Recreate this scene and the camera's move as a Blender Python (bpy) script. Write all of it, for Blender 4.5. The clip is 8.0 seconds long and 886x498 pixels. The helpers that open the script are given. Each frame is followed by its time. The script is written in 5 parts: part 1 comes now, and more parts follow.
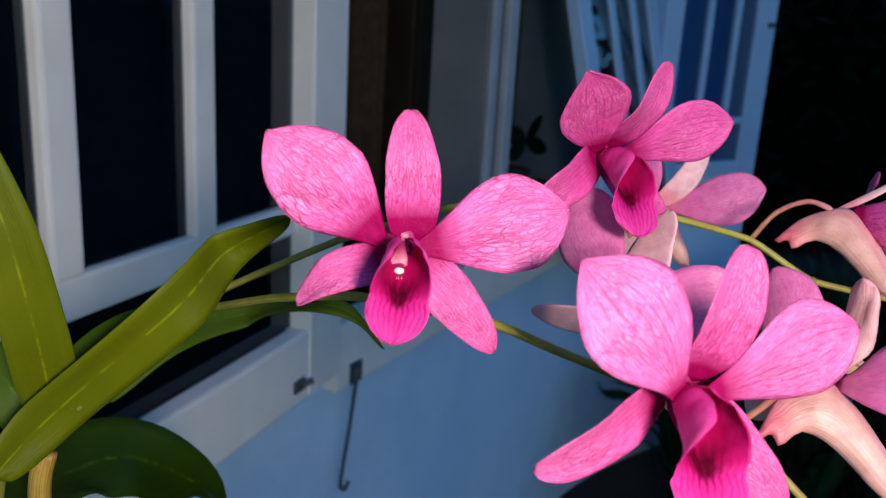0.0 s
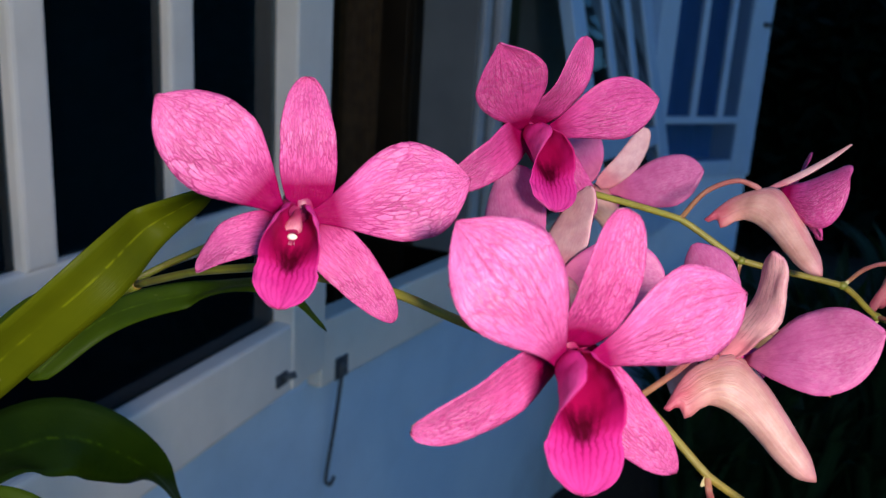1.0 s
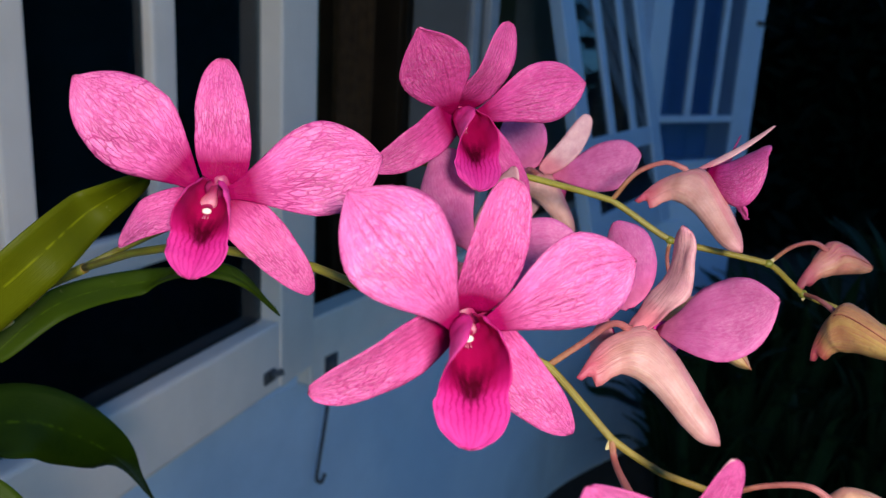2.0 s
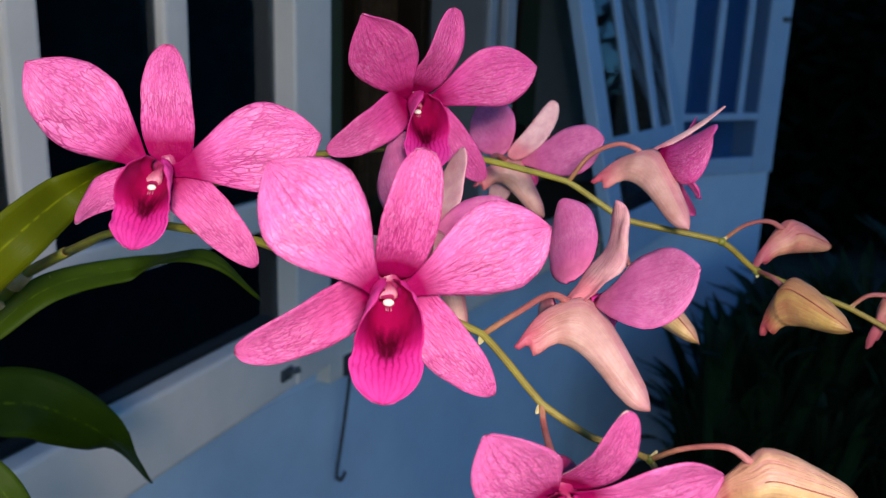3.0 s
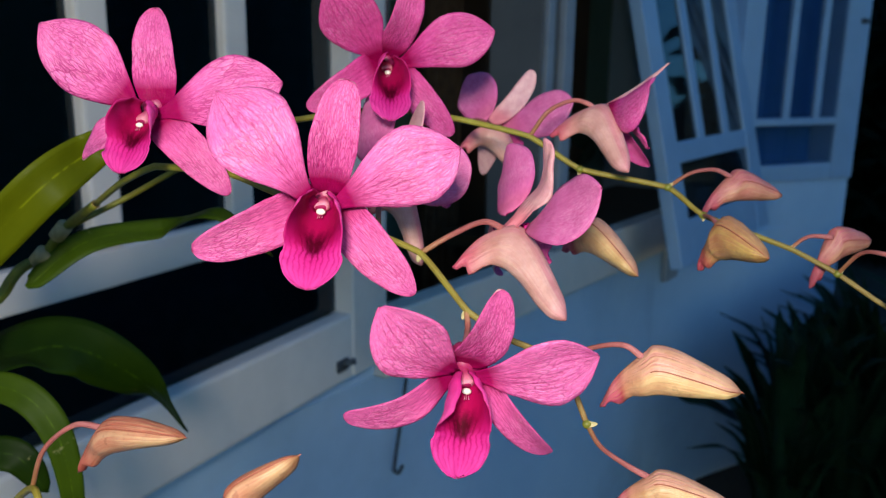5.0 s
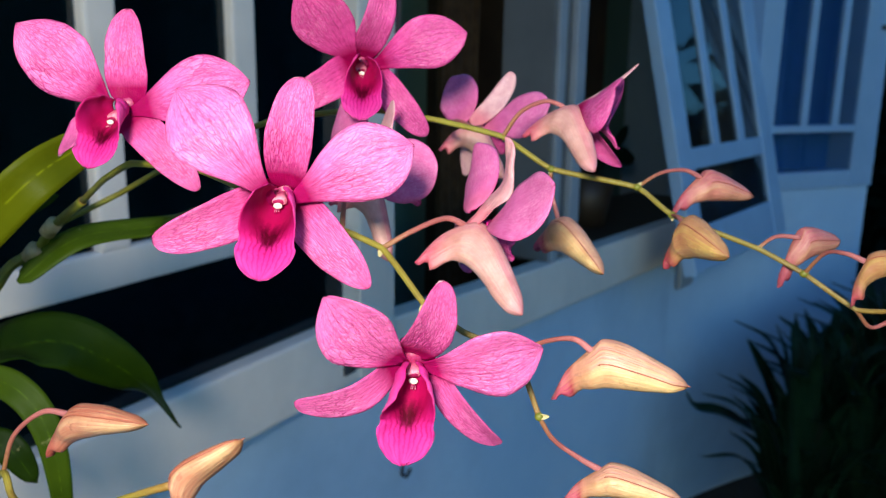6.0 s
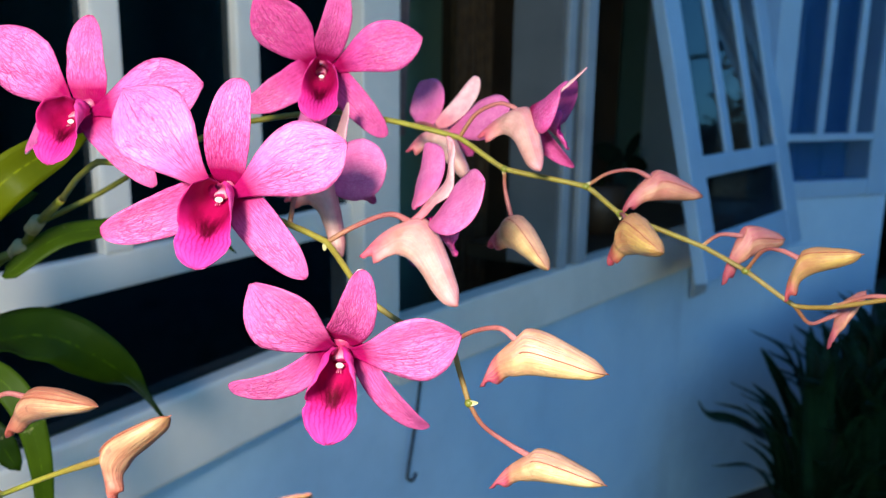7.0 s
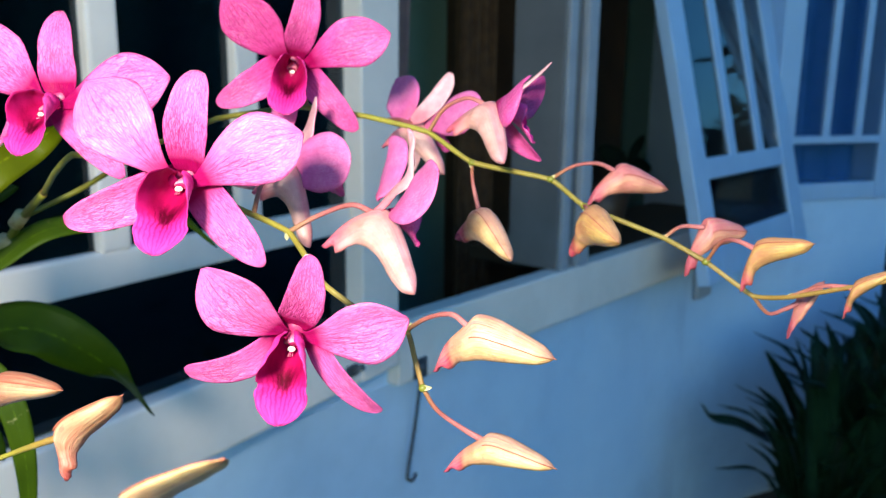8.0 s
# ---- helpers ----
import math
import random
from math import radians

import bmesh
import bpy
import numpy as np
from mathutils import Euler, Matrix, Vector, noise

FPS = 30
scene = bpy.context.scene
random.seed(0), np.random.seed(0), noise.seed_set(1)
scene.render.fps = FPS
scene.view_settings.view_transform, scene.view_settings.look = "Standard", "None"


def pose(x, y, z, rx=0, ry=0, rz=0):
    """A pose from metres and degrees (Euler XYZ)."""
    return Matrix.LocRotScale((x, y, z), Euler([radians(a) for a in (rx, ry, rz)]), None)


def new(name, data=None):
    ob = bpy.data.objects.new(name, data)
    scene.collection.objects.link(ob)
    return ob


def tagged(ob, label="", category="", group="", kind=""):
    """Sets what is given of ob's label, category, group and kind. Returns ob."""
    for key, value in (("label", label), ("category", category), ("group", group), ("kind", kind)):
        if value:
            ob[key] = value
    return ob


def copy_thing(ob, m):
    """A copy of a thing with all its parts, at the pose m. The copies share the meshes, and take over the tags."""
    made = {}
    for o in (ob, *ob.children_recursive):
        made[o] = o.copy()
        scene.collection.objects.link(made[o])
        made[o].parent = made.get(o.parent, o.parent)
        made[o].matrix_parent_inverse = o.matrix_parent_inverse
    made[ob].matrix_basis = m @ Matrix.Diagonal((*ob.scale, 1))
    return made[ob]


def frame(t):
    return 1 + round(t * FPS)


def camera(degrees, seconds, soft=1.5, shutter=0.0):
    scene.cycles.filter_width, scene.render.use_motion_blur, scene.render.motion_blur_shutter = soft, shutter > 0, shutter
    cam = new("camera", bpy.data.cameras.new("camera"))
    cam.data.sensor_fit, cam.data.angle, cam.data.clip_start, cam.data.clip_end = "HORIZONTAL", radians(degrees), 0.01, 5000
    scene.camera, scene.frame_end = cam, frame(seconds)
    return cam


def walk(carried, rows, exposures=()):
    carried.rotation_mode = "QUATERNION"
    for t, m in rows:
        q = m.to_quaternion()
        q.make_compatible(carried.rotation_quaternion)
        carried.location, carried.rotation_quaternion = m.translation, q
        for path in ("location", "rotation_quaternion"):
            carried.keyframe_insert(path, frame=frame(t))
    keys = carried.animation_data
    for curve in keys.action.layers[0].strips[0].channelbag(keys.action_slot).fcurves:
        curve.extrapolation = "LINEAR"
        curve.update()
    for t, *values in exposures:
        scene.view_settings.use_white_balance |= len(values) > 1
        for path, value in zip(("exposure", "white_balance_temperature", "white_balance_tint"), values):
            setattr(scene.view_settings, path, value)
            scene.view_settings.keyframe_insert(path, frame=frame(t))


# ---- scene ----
# ---- camera and its walk ----
cam = camera(57.4, 8.0, 1.25)
cam.data.dof.use_dof, cam.data.dof.focus_distance, cam.data.dof.aperture_fstop = True, 0.22, 23.0
METRES, EYE, TILT, LEAN, TURN = 0.2, 1.25, -14.2, -3.2, 0.0
ROWS = [
    (0.0, 0.0037, 0.0026, 0.0040, 0.084, -0.134, -0.045),
    (0.5, 0.0616, 0.0108, -0.0118, 0.224, -0.028, -0.376),
    (1.0, 0.1221, 0.0036, -0.0325, 0.229, -0.092, -0.362),
    (1.5, 0.1792, -0.0185, -0.0481, 0.367, 0.080, 0.117),
    (2.0, 0.2298, -0.0351, -0.0663, 0.412, 0.082, 0.070),
    (3.5, 0.4156, -0.1041, -0.1348, 4.722, 0.678, 0.854),
    (4.0, 0.4730, -0.1391, -0.1737, 6.614, 0.980, 0.831),
    (4.5, 0.5220, -0.1927, -0.2143, 7.666, 1.287, 0.605),
    (6.0, 0.6552, -0.2245, -0.2548, 9.841, 2.017, -0.077),
    (6.5, 0.7244, -0.2397, -0.2629, 10.700, 2.308, -0.408),
    (7.0, 0.7905, -0.2529, -0.2787, 11.405, 2.612, -0.445),
    (7.5, 0.8471, -0.2561, -0.2864, 11.849, 2.700, -0.463),
    (8.0, 0.8771, -0.2621, -0.3024, 12.120, 2.877, -0.539),
]
EXPOSURES = [(0.0, -0.95, 6500, 12), (0.4, -1.38, 6500, 13), (0.9, -1.2, 6500, 13), (2.0, -1.2, 6500, 13), (3.5, -1.2, 6500, 12), (4.0, -1.37, 6500, 12), (4.5, -1.35, 6500, 9), (6.0, -0.78, 6500, 4), (7.0, -0.45, 6500, 2), (8.0, -0.15, 6500, 2)]
walk(cam, [(t, pose(0, 0, EYE, TILT, LEAN, TURN) @ pose(METRES * x, METRES * y, METRES * z, 90 + pitch, roll, yaw)) for t, x, y, z, yaw, pitch, roll in ROWS], EXPOSURES)

# ---- world and light: blue dusk sky, and the phone's lamp ----
world = bpy.data.worlds.new("dusk")
scene.world = world
world.use_nodes = True
wn = world.node_tree
sky = wn.nodes.new("ShaderNodeTexSky")
sky.sky_type = "NISHITA"
sky.sun_disc = False
sky.sun_elevation = radians(5.0)
sky.sun_rotation = radians(155)
sky.ozone_density = 4.0
sky.dust_density = 0.3
wn.nodes["Background"].inputs["Strength"].default_value = 0.53
dusk = wn.nodes.new("ShaderNodeMix")
dusk.data_type, dusk.blend_type = "RGBA", "MULTIPLY"
dusk.inputs[0].default_value = 1.0
dusk.inputs[7].default_value = (0.74, 1.03, 1.24, 1)
wn.links.new(sky.outputs[0], dusk.inputs[6])
wn.links.new(dusk.outputs[2], wn.nodes["Background"].inputs["Color"])

flash = bpy.data.lights.new("phone_lamp", "POINT")
flash.energy = 23.5
flash.color = (1.0, 0.93, 0.84)
flash.shadow_soft_size = 0.03
lamp = new("phone_lamp", flash)
lamp.location = (0.11, -0.19, 1.31)


# ---- small node helpers ----
def material(name):
    mat = bpy.data.materials.new(name)
    mat.use_nodes = True
    nt = mat.node_tree
    return mat, nt, nt.nodes["Principled BSDF"]


def node(nt, kind, **values):
    n = nt.nodes.new("ShaderNode" + kind)
    for key, value in values.items():
        n.inputs[key.replace("_", " ")].default_value = value
    return n


def ramp(nt, source, *stops):
    n = nt.nodes.new("ShaderNodeValToRGB")
    while len(n.color_ramp.elements) < len(stops):
        n.color_ramp.elements.new(0.5)
    for el, (at, colour) in zip(n.color_ramp.elements, stops):
        el.position, el.color = at, (*colour, 1)
    nt.links.new(source, n.inputs[0])
    return n.outputs[0]


def mixed(nt, factor, a, b, blend="MIX"):
    n = nt.nodes.new("ShaderNodeMix")
    n.data_type, n.blend_type = "RGBA", blend
    for socket, value in ((n.inputs[0], factor), (n.inputs[6], a), (n.inputs[7], b)):
        if isinstance(value, (int, float)):
            socket.default_value = value
        elif isinstance(value, tuple):
            socket.default_value = (*value, 1)
        else:
            nt.links.new(value, socket)
    return n.outputs[2]


def maths(nt, op, a, b=0.0):
    n = nt.nodes.new("ShaderNodeMath")
    n.operation = op
    for socket, value in ((n.inputs[0], a), (n.inputs[1], b)):
        if isinstance(value, (int, float)):
            socket.default_value = value
        else:
            nt.links.new(value, socket)
    return n.outputs[0]


def bumped(nt, bsdf, height, strength, distance):
    n = node(nt, "Bump", Strength=strength, Distance=distance)
    nt.links.new(height, n.inputs["Height"])
    nt.links.new(n.outputs[0], bsdf.inputs["Normal"])


def noisy(nt, scale, detail=4.0, vector=None, rough=0.55):
    n = node(nt, "TexNoise", Scale=scale, Detail=detail, Roughness=rough)
    if vector is not None:
        nt.links.new(vector, n.inputs["Vector"])
    return n.outputs[0]


def objco(nt):
    return nt.nodes.new("ShaderNodeTexCoord").outputs["Object"]


def uvs(nt):
    co = nt.nodes.new("ShaderNodeTexCoord").outputs["UV"]
    sep = nt.nodes.new("ShaderNodeSeparateXYZ")
    nt.links.new(co, sep.inputs[0])
    return co, sep.outputs[0], sep.outputs[1]


def vein_lines(nt, co, u, lanes, waver, sharp, grain=(2.5, 4.0, 1.0)):
    """Wavering dark lines that run from base to tip and fork."""
    mapped = node(nt, "Mapping", Scale=grain)
    nt.links.new(co, mapped.inputs[0])
    wob = noisy(nt, 1.6, 7.0, mapped.outputs[0], 0.74)
    lane = maths(nt, "ADD", maths(nt, "MULTIPLY", u, lanes), maths(nt, "MULTIPLY", wob, waver))
    lane = maths(nt, "ABSOLUTE", maths(nt, "SUBTRACT", maths(nt, "FRACT", lane), 0.5))
    line = maths(nt, "SUBTRACT", 1.35, maths(nt, "MULTIPLY", lane, sharp))
    line.node.use_clamp = True
    return line


def petal_material(name, base, body, edge, vein, vein_amount=1.0, rough=0.44, bump=0.55, turn=(0.13, 0.25, 0.8), reticule=0.5):
    """Tepal skin: dark claw, veins that run from base to tip and net between, glistening cells."""
    mat, nt, bsdf = material(name)
    co, u, v = uvs(nt)
    ob = objco(nt)
    body_col = ramp(nt, v, (0.0, base), (turn[0], base), (turn[1], body), (turn[2], body if turn[2] > 0.7 else edge), (1.0, edge))
    side = maths(nt, "ABSOLUTE", maths(nt, "SUBTRACT", u, 0.5))
    inner = ramp(nt, side, (0.12, (1, 1, 1)), (0.45, (0.3, 0.3, 0.3)))
    line = vein_lines(nt, co, u, 9.0, 1.5, 6.5)
    fork = vein_lines(nt, co, u, 21.0, 3.6, 4.5, (4.0, 9.0, 1.0))
    wmap = node(nt, "Mapping", Scale=(7.0, 8.0, 1.0))
    nt.links.new(co, wmap.inputs[0])
    warp = node(nt, "TexNoise", Scale=1.0, Detail=3.0)
    nt.links.new(wmap.outputs[0], warp.inputs["Vector"])
    shifted = node(nt, "Mapping", Scale=(0.09, 0.09, 0.0))
    nt.links.new(warp.outputs["Color"], shifted.inputs[0])
    moved = nt.nodes.new("ShaderNodeVectorMath")
    nt.links.new(co, moved.inputs[0])
    nt.links.new(shifted.outputs[0], moved.inputs[1])
    nmap = node(nt, "Mapping", Scale=(21.0, 12.0, 1.0))
    nt.links.new(moved.outputs[0], nmap.inputs[0])
    net = node(nt, "TexVoronoi", Scale=1.0, Randomness=0.9)
    net.feature = "DISTANCE_TO_EDGE"
    nt.links.new(nmap.outputs[0], net.inputs["Vector"])
    cell = ramp(nt, net.outputs["Distance"], (0.02, (1, 1, 1)), (0.13, (0, 0, 0)))
    pillow = ramp(nt, net.outputs["Distance"], (0.0, (0, 0, 0)), (0.22, (0.8, 0.8, 0.8)), (0.45, (1, 1, 1)))
    patch = ramp(nt, noisy(nt, 75.0, 3.0, ob), (0.35, (0, 0, 0)), (0.65, (1, 1, 1)))
    bmap = node(nt, "Mapping", Scale=(13.0, 8.0, 1.0))
    nt.links.new(co, bmap.inputs[0])
    broken = ramp(nt, noisy(nt, 1.0, 4.0, bmap.outputs[0], 0.6), (0.36, (0.25, 0.25, 0.25)), (0.6, (1, 1, 1)))
    veins = maths(nt, "MAXIMUM", maths(nt, "MULTIPLY", maths(nt, "MULTIPLY", line, inner), 0.85), maths(nt, "MULTIPLY", maths(nt, "MULTIPLY", fork, patch), 0.4))
    veins = maths(nt, "MULTIPLY", veins, broken)
    veins = maths(nt, "MAXIMUM", veins, maths(nt, "MULTIPLY", maths(nt, "MULTIPLY", cell, maths(nt, "ADD", maths(nt, "MULTIPLY", patch, 0.6), 0.4)), reticule))
    amount = maths(nt, "MULTIPLY", maths(nt, "MULTIPLY", veins, vein_amount), maths(nt, "ADD", maths(nt, "MULTIPLY", patch, 0.35), 0.65))
    amount = maths(nt, "MULTIPLY", amount, ramp(nt, v, (0.12, (0, 0, 0)), (0.22, (1, 1, 1))))
    # glossy sheen painted in as paler islands between the veins, away from the claw
    away = ramp(nt, v, (0.2, (0, 0, 0)), (0.45, (1, 1, 1)))
    pmap = node(nt, "Mapping", Scale=(15.0, 10.0, 1.0))
    nt.links.new(co, pmap.inputs[0])
    pale = ramp(nt, noisy(nt, 2.2, 5.0, pmap.outputs[0], 0.65), (0.42, (0, 0, 0)), (0.66, (1, 1, 1)))
    shine = ramp(nt, noisy(nt, 60.0, 3.0, ob), (0.35, (0.15, 0.15, 0.15)), (0.62, (1, 1, 1)))
    colour = mixed(nt, maths(nt, "MULTIPLY", maths(nt, "MULTIPLY", maths(nt, "MULTIPLY", pale, away), shine), 0.42), body_col, mixed(nt, 0.5, edge, (1.0, 0.75, 0.9)))
    colour = mixed(nt, amount, colour, vein)
    blotch = ramp(nt, noisy(nt, 260.0, 4.0, ob), (0.3, (0.84, 0.72, 0.8)), (0.62, (1, 1, 1)))
    colour = mixed(nt, 1.0, colour, blotch, "MULTIPLY")
    # thin browned rim and a dark tip
    rim = ramp(nt, side, (0.465, (0, 0, 0)), (0.5, (1, 1, 1)))
    colour = mixed(nt, maths(nt, "MULTIPLY", rim, 0.4), colour, vein)
    end = ramp(nt, maths(nt, "ADD", v, maths(nt, "MULTIPLY", noisy(nt, 200.0, 2.0, ob), 0.02)), (0.985, (0, 0, 0)), (1.0, (1, 1, 1)))
    colour = mixed(nt, maths(nt, "MULTIPLY", end, 0.7), colour, (0.2, 0.01, 0.05))
    nt.links.new(colour, bsdf.inputs["Base Color"])
    grain = maths(nt, "ADD", maths(nt, "MULTIPLY", noisy(nt, 900.0, 2.0, ob), 0.4), maths(nt, "SUBTRACT", noisy(nt, 420.0, 3.0, ob), maths(nt, "MULTIPLY", amount, 0.5)))
    bumped(nt, bsdf, maths(nt, "ADD", grain, maths(nt, "MULTIPLY", pillow, 0.12)), bump, 0.0006)
    bsdf.inputs["Roughness"].default_value = rough
    nt.links.new(ramp(nt, v, (0.2, (0.06, 0.06, 0.06)), (0.42, (0.32, 0.32, 0.32))), bsdf.inputs["Specular IOR Level"])
    bsdf.inputs["Subsurface Weight"].default_value = 0.1
    bsdf.inputs["Subsurface Radius"].default_value = (0.0015, 0.0006, 0.0008)
    return mat


def lip_material(name):
    """Inner side of the lip: near-black crimson throat, bright apron with veins that fan out."""
    mat, nt, bsdf = material(name)
    co, u, v = uvs(nt)
    ob = objco(nt)
    side = maths(nt, "ABSOLUTE", maths(nt, "SUBTRACT", u, 0.5))
    line = vein_lines(nt, co, u, 11.0, 1.9, 5.5, (3.0, 5.0, 1.0))
    # a dark heart at the mouth of the tube, frayed along the veins
    reach = maths(nt, "ADD", v, maths(nt, "MULTIPLY", maths(nt, "POWER", side, 1.5), 0.55))
    reach = maths(nt, "SUBTRACT", maths(nt, "ADD", reach, maths(nt, "MULTIPLY", noisy(nt, 420.0, 4.0, ob), 0.1)), maths(nt, "MULTIPLY", line, 0.045))
    colour = ramp(nt, reach, (0.0, (0.36, 0.003, 0.085)), (0.35, (0.32, 0.002, 0.06)), (0.5, (0.24, 0.0015, 0.045)), (0.62, (0.3, 0.003, 0.07)), (0.7, (0.46, 0.012, 0.16)), (0.82, (0.53, 0.022, 0.21)), (1.0, (0.57, 0.04, 0.25)))
    centre = maths(nt, "ADD", maths(nt, "SUBTRACT", side, maths(nt, "MULTIPLY", line, 0.05)), maths(nt, "MULTIPLY", noisy(nt, 700.0, 3.0, ob), 0.08))
    heart = maths(nt, "MULTIPLY", ramp(nt, centre, (0.1, (1, 1, 1)), (0.22, (0, 0, 0))), ramp(nt, reach, (0.36, (0, 0, 0)), (0.52, (1, 1, 1)), (0.64, (1, 1, 1)), (0.72, (0, 0, 0))))
    colour = mixed(nt, maths(nt, "MULTIPLY", heart, 0.92), colour, (0.045, 0.0004, 0.006))
    lobes = ramp(nt, side, (0.22, (0, 0, 0)), (0.36, (1, 1, 1)))
    low = ramp(nt, v, (0.5, (1, 1, 1)), (0.62, (0, 0, 0)))
    colour = mixed(nt, maths(nt, "MULTIPLY", maths(nt, "MULTIPLY", lobes, low), 0.85), colour, (0.42, 0.006, 0.115))
    fade = ramp(nt, v, (0.5, (0, 0, 0)), (0.64, (1, 1, 1)), (0.97, (0.25, 0.25, 0.25)))
    colour = mixed(nt, maths(nt, "MULTIPLY", maths(nt, "MULTIPLY", line, fade), 0.55), colour, (0.28, 0.003, 0.075))
    rim = ramp(nt, side, (0.46, (0, 0, 0)), (0.5, (1, 1, 1)))
    colour = mixed(nt, maths(nt, "MULTIPLY", rim, 0.12), colour, (0.75, 0.12, 0.4))
    nt.links.new(colour, bsdf.inputs["Base Color"])
    bumped(nt, bsdf, maths(nt, "SUBTRACT", noisy(nt, 700.0, 3.0, ob), maths(nt, "MULTIPLY", maths(nt, "MULTIPLY", line, fade), 0.5)), 0.3, 0.0005)
    bsdf.inputs["Roughness"].default_value = 0.6
    bsdf.inputs["Specular IOR Level"].default_value = 0.04
    return mat


def streaked(name, stops, streak, amount, rough=0.45, scale=14.0, bump=0.35, blush=None, specks=0.2):
    """Bud, stalk and cane skin: colour along the length, with lengthwise streaks."""
    mat, nt, bsdf = material(name)
    co, u, v = uvs(nt)
    mapped = node(nt, "Mapping", Scale=(scale, 1.5, 1.0))
    nt.links.new(co, mapped.inputs[0])
    lines = ramp(nt, noisy(nt, 2.2, 4.0, mapped.outputs[0]), (0.42, (0, 0, 0)), (0.62, (1, 1, 1)))
    ob = objco(nt)
    spots = ramp(nt, noisy(nt, 420.0, 2.0, ob), (0.63, (0, 0, 0)), (0.7, (1, 1, 1)))
    colour = mixed(nt, maths(nt, "MULTIPLY", lines, amount), ramp(nt, v, *stops), streak)
    if blush:
        ridge = ramp(nt, maths(nt, "ABSOLUTE", maths(nt, "SUBTRACT", u, 0.5)), (0.285, (0, 0, 0)), (0.335, (1, 1, 1)))
        near = ramp(nt, v, (0.3, (0.5, 0.5, 0.5)), (0.4, (1, 1, 1)), (0.97, (0.75, 0.75, 0.75)))
        flush = maths(nt, "MULTIPLY", maths(nt, "MULTIPLY", ridge, near), maths(nt, "ADD", maths(nt, "MULTIPLY", lines, 0.4), 0.5))
        colour = mixed(nt, flush, colour, blush)
    mottle = ramp(nt, noisy(nt, 130.0, 6.0, ob, 0.65), (0.32, (0.76, 0.68, 0.64)), (0.64, (1, 1, 1)))
    colour = mixed(nt, 1.0, colour, mottle, "MULTIPLY")
    colour = mixed(nt, maths(nt, "MULTIPLY", spots, specks), colour, (0.16, 0.05, 0.03))
    nt.links.new(colour, bsdf.inputs["Base Color"])
    bumped(nt, bsdf, maths(nt, "ADD", noisy(nt, 500.0, 3.0, ob), maths(nt, "MULTIPLY", lines, -0.8)), bump * 1.2, 0.0004)
    bsdf.inputs["Roughness"].default_value = rough
    bsdf.inputs["Subsurface Weight"].default_value = 0.1
    bsdf.inputs["Subsurface Radius"].default_value = (0.002, 0.001, 0.0006)
    return mat


def leaf_material(name, dark, light, scar=0.3):
    mat, nt, bsdf = material(name)
    co, u, v = uvs(nt)
    ob = objco(nt)
    mapped = node(nt, "Mapping", Scale=(30.0, 1.2, 1.0))
    nt.links.new(co, mapped.inputs[0])
    veins = noisy(nt, 2.0, 3.0, mapped.outputs[0])
    tone = ramp(nt, noisy(nt, 28.0, 5.0, ob), (0.3, dark), (0.7, light))
    colour = mixed(nt, maths(nt, "MULTIPLY", ramp(nt, veins, (0.4, (0, 0, 0)), (0.7, (1, 1, 1))), 0.3), tone, dark)
    mid = ramp(nt, maths(nt, "ABSOLUTE", maths(nt, "SUBTRACT", u, 0.5)), (0.0, (1, 1, 1)), (0.035, (0, 0, 0)))
    colour = mixed(nt, maths(nt, "MULTIPLY", mid, ramp(nt, noisy(nt, 210.0, 3.0, ob), (0.44, (0.08, 0.08, 0.08)), (0.58, (1, 1, 1)))), colour, tuple(c * 1.7 for c in light))
    wound = ramp(nt, noisy(nt, 150.0, 3.0, ob), (0.7, (0, 0, 0)), (0.735, (1, 1, 1)))
    colour = mixed(nt, maths(nt, "MULTIPLY", wound, scar), colour, (0.4, 0.36, 0.16))
    nt.links.new(colour, bsdf.inputs["Base Color"])
    bumped(nt, bsdf, maths(nt, "ADD", veins, noisy(nt, 300.0, 3.0, ob)), 0.3, 0.0006)
    bsdf.inputs["Roughness"].default_value = 0.45
    bsdf.inputs["Specular IOR Level"].default_value = 0.1
    return mat


def plain(name, low, high, scale, rough=0.6, bump=0.2, deep=0.002, stain=None, metal=0.0):
    """Paint, plaster, wood or soil with wear at two scales."""
    mat, nt, bsdf = material(name)
    ob = objco(nt)
    colour = ramp(nt, noisy(nt, scale, 6.0, ob), (0.3, low), (0.7, high))
    if stain:
        worn = ramp(nt, noisy(nt, scale * 0.35, 7.0, ob, 0.65), (0.5, (0, 0, 0)), (0.72, (1, 1, 1)))
        colour = mixed(nt, maths(nt, "MULTIPLY", worn, 0.45), colour, stain)
    nt.links.new(colour, bsdf.inputs["Base Color"])
    bumped(nt, bsdf, maths(nt, "ADD", noisy(nt, scale * 18, 4.0, ob), noisy(nt, scale * 2, 3.0, ob)), bump, deep)
    bsdf.inputs["Roughness"].default_value = rough
    bsdf.inputs["Metallic"].default_value = metal
    return mat


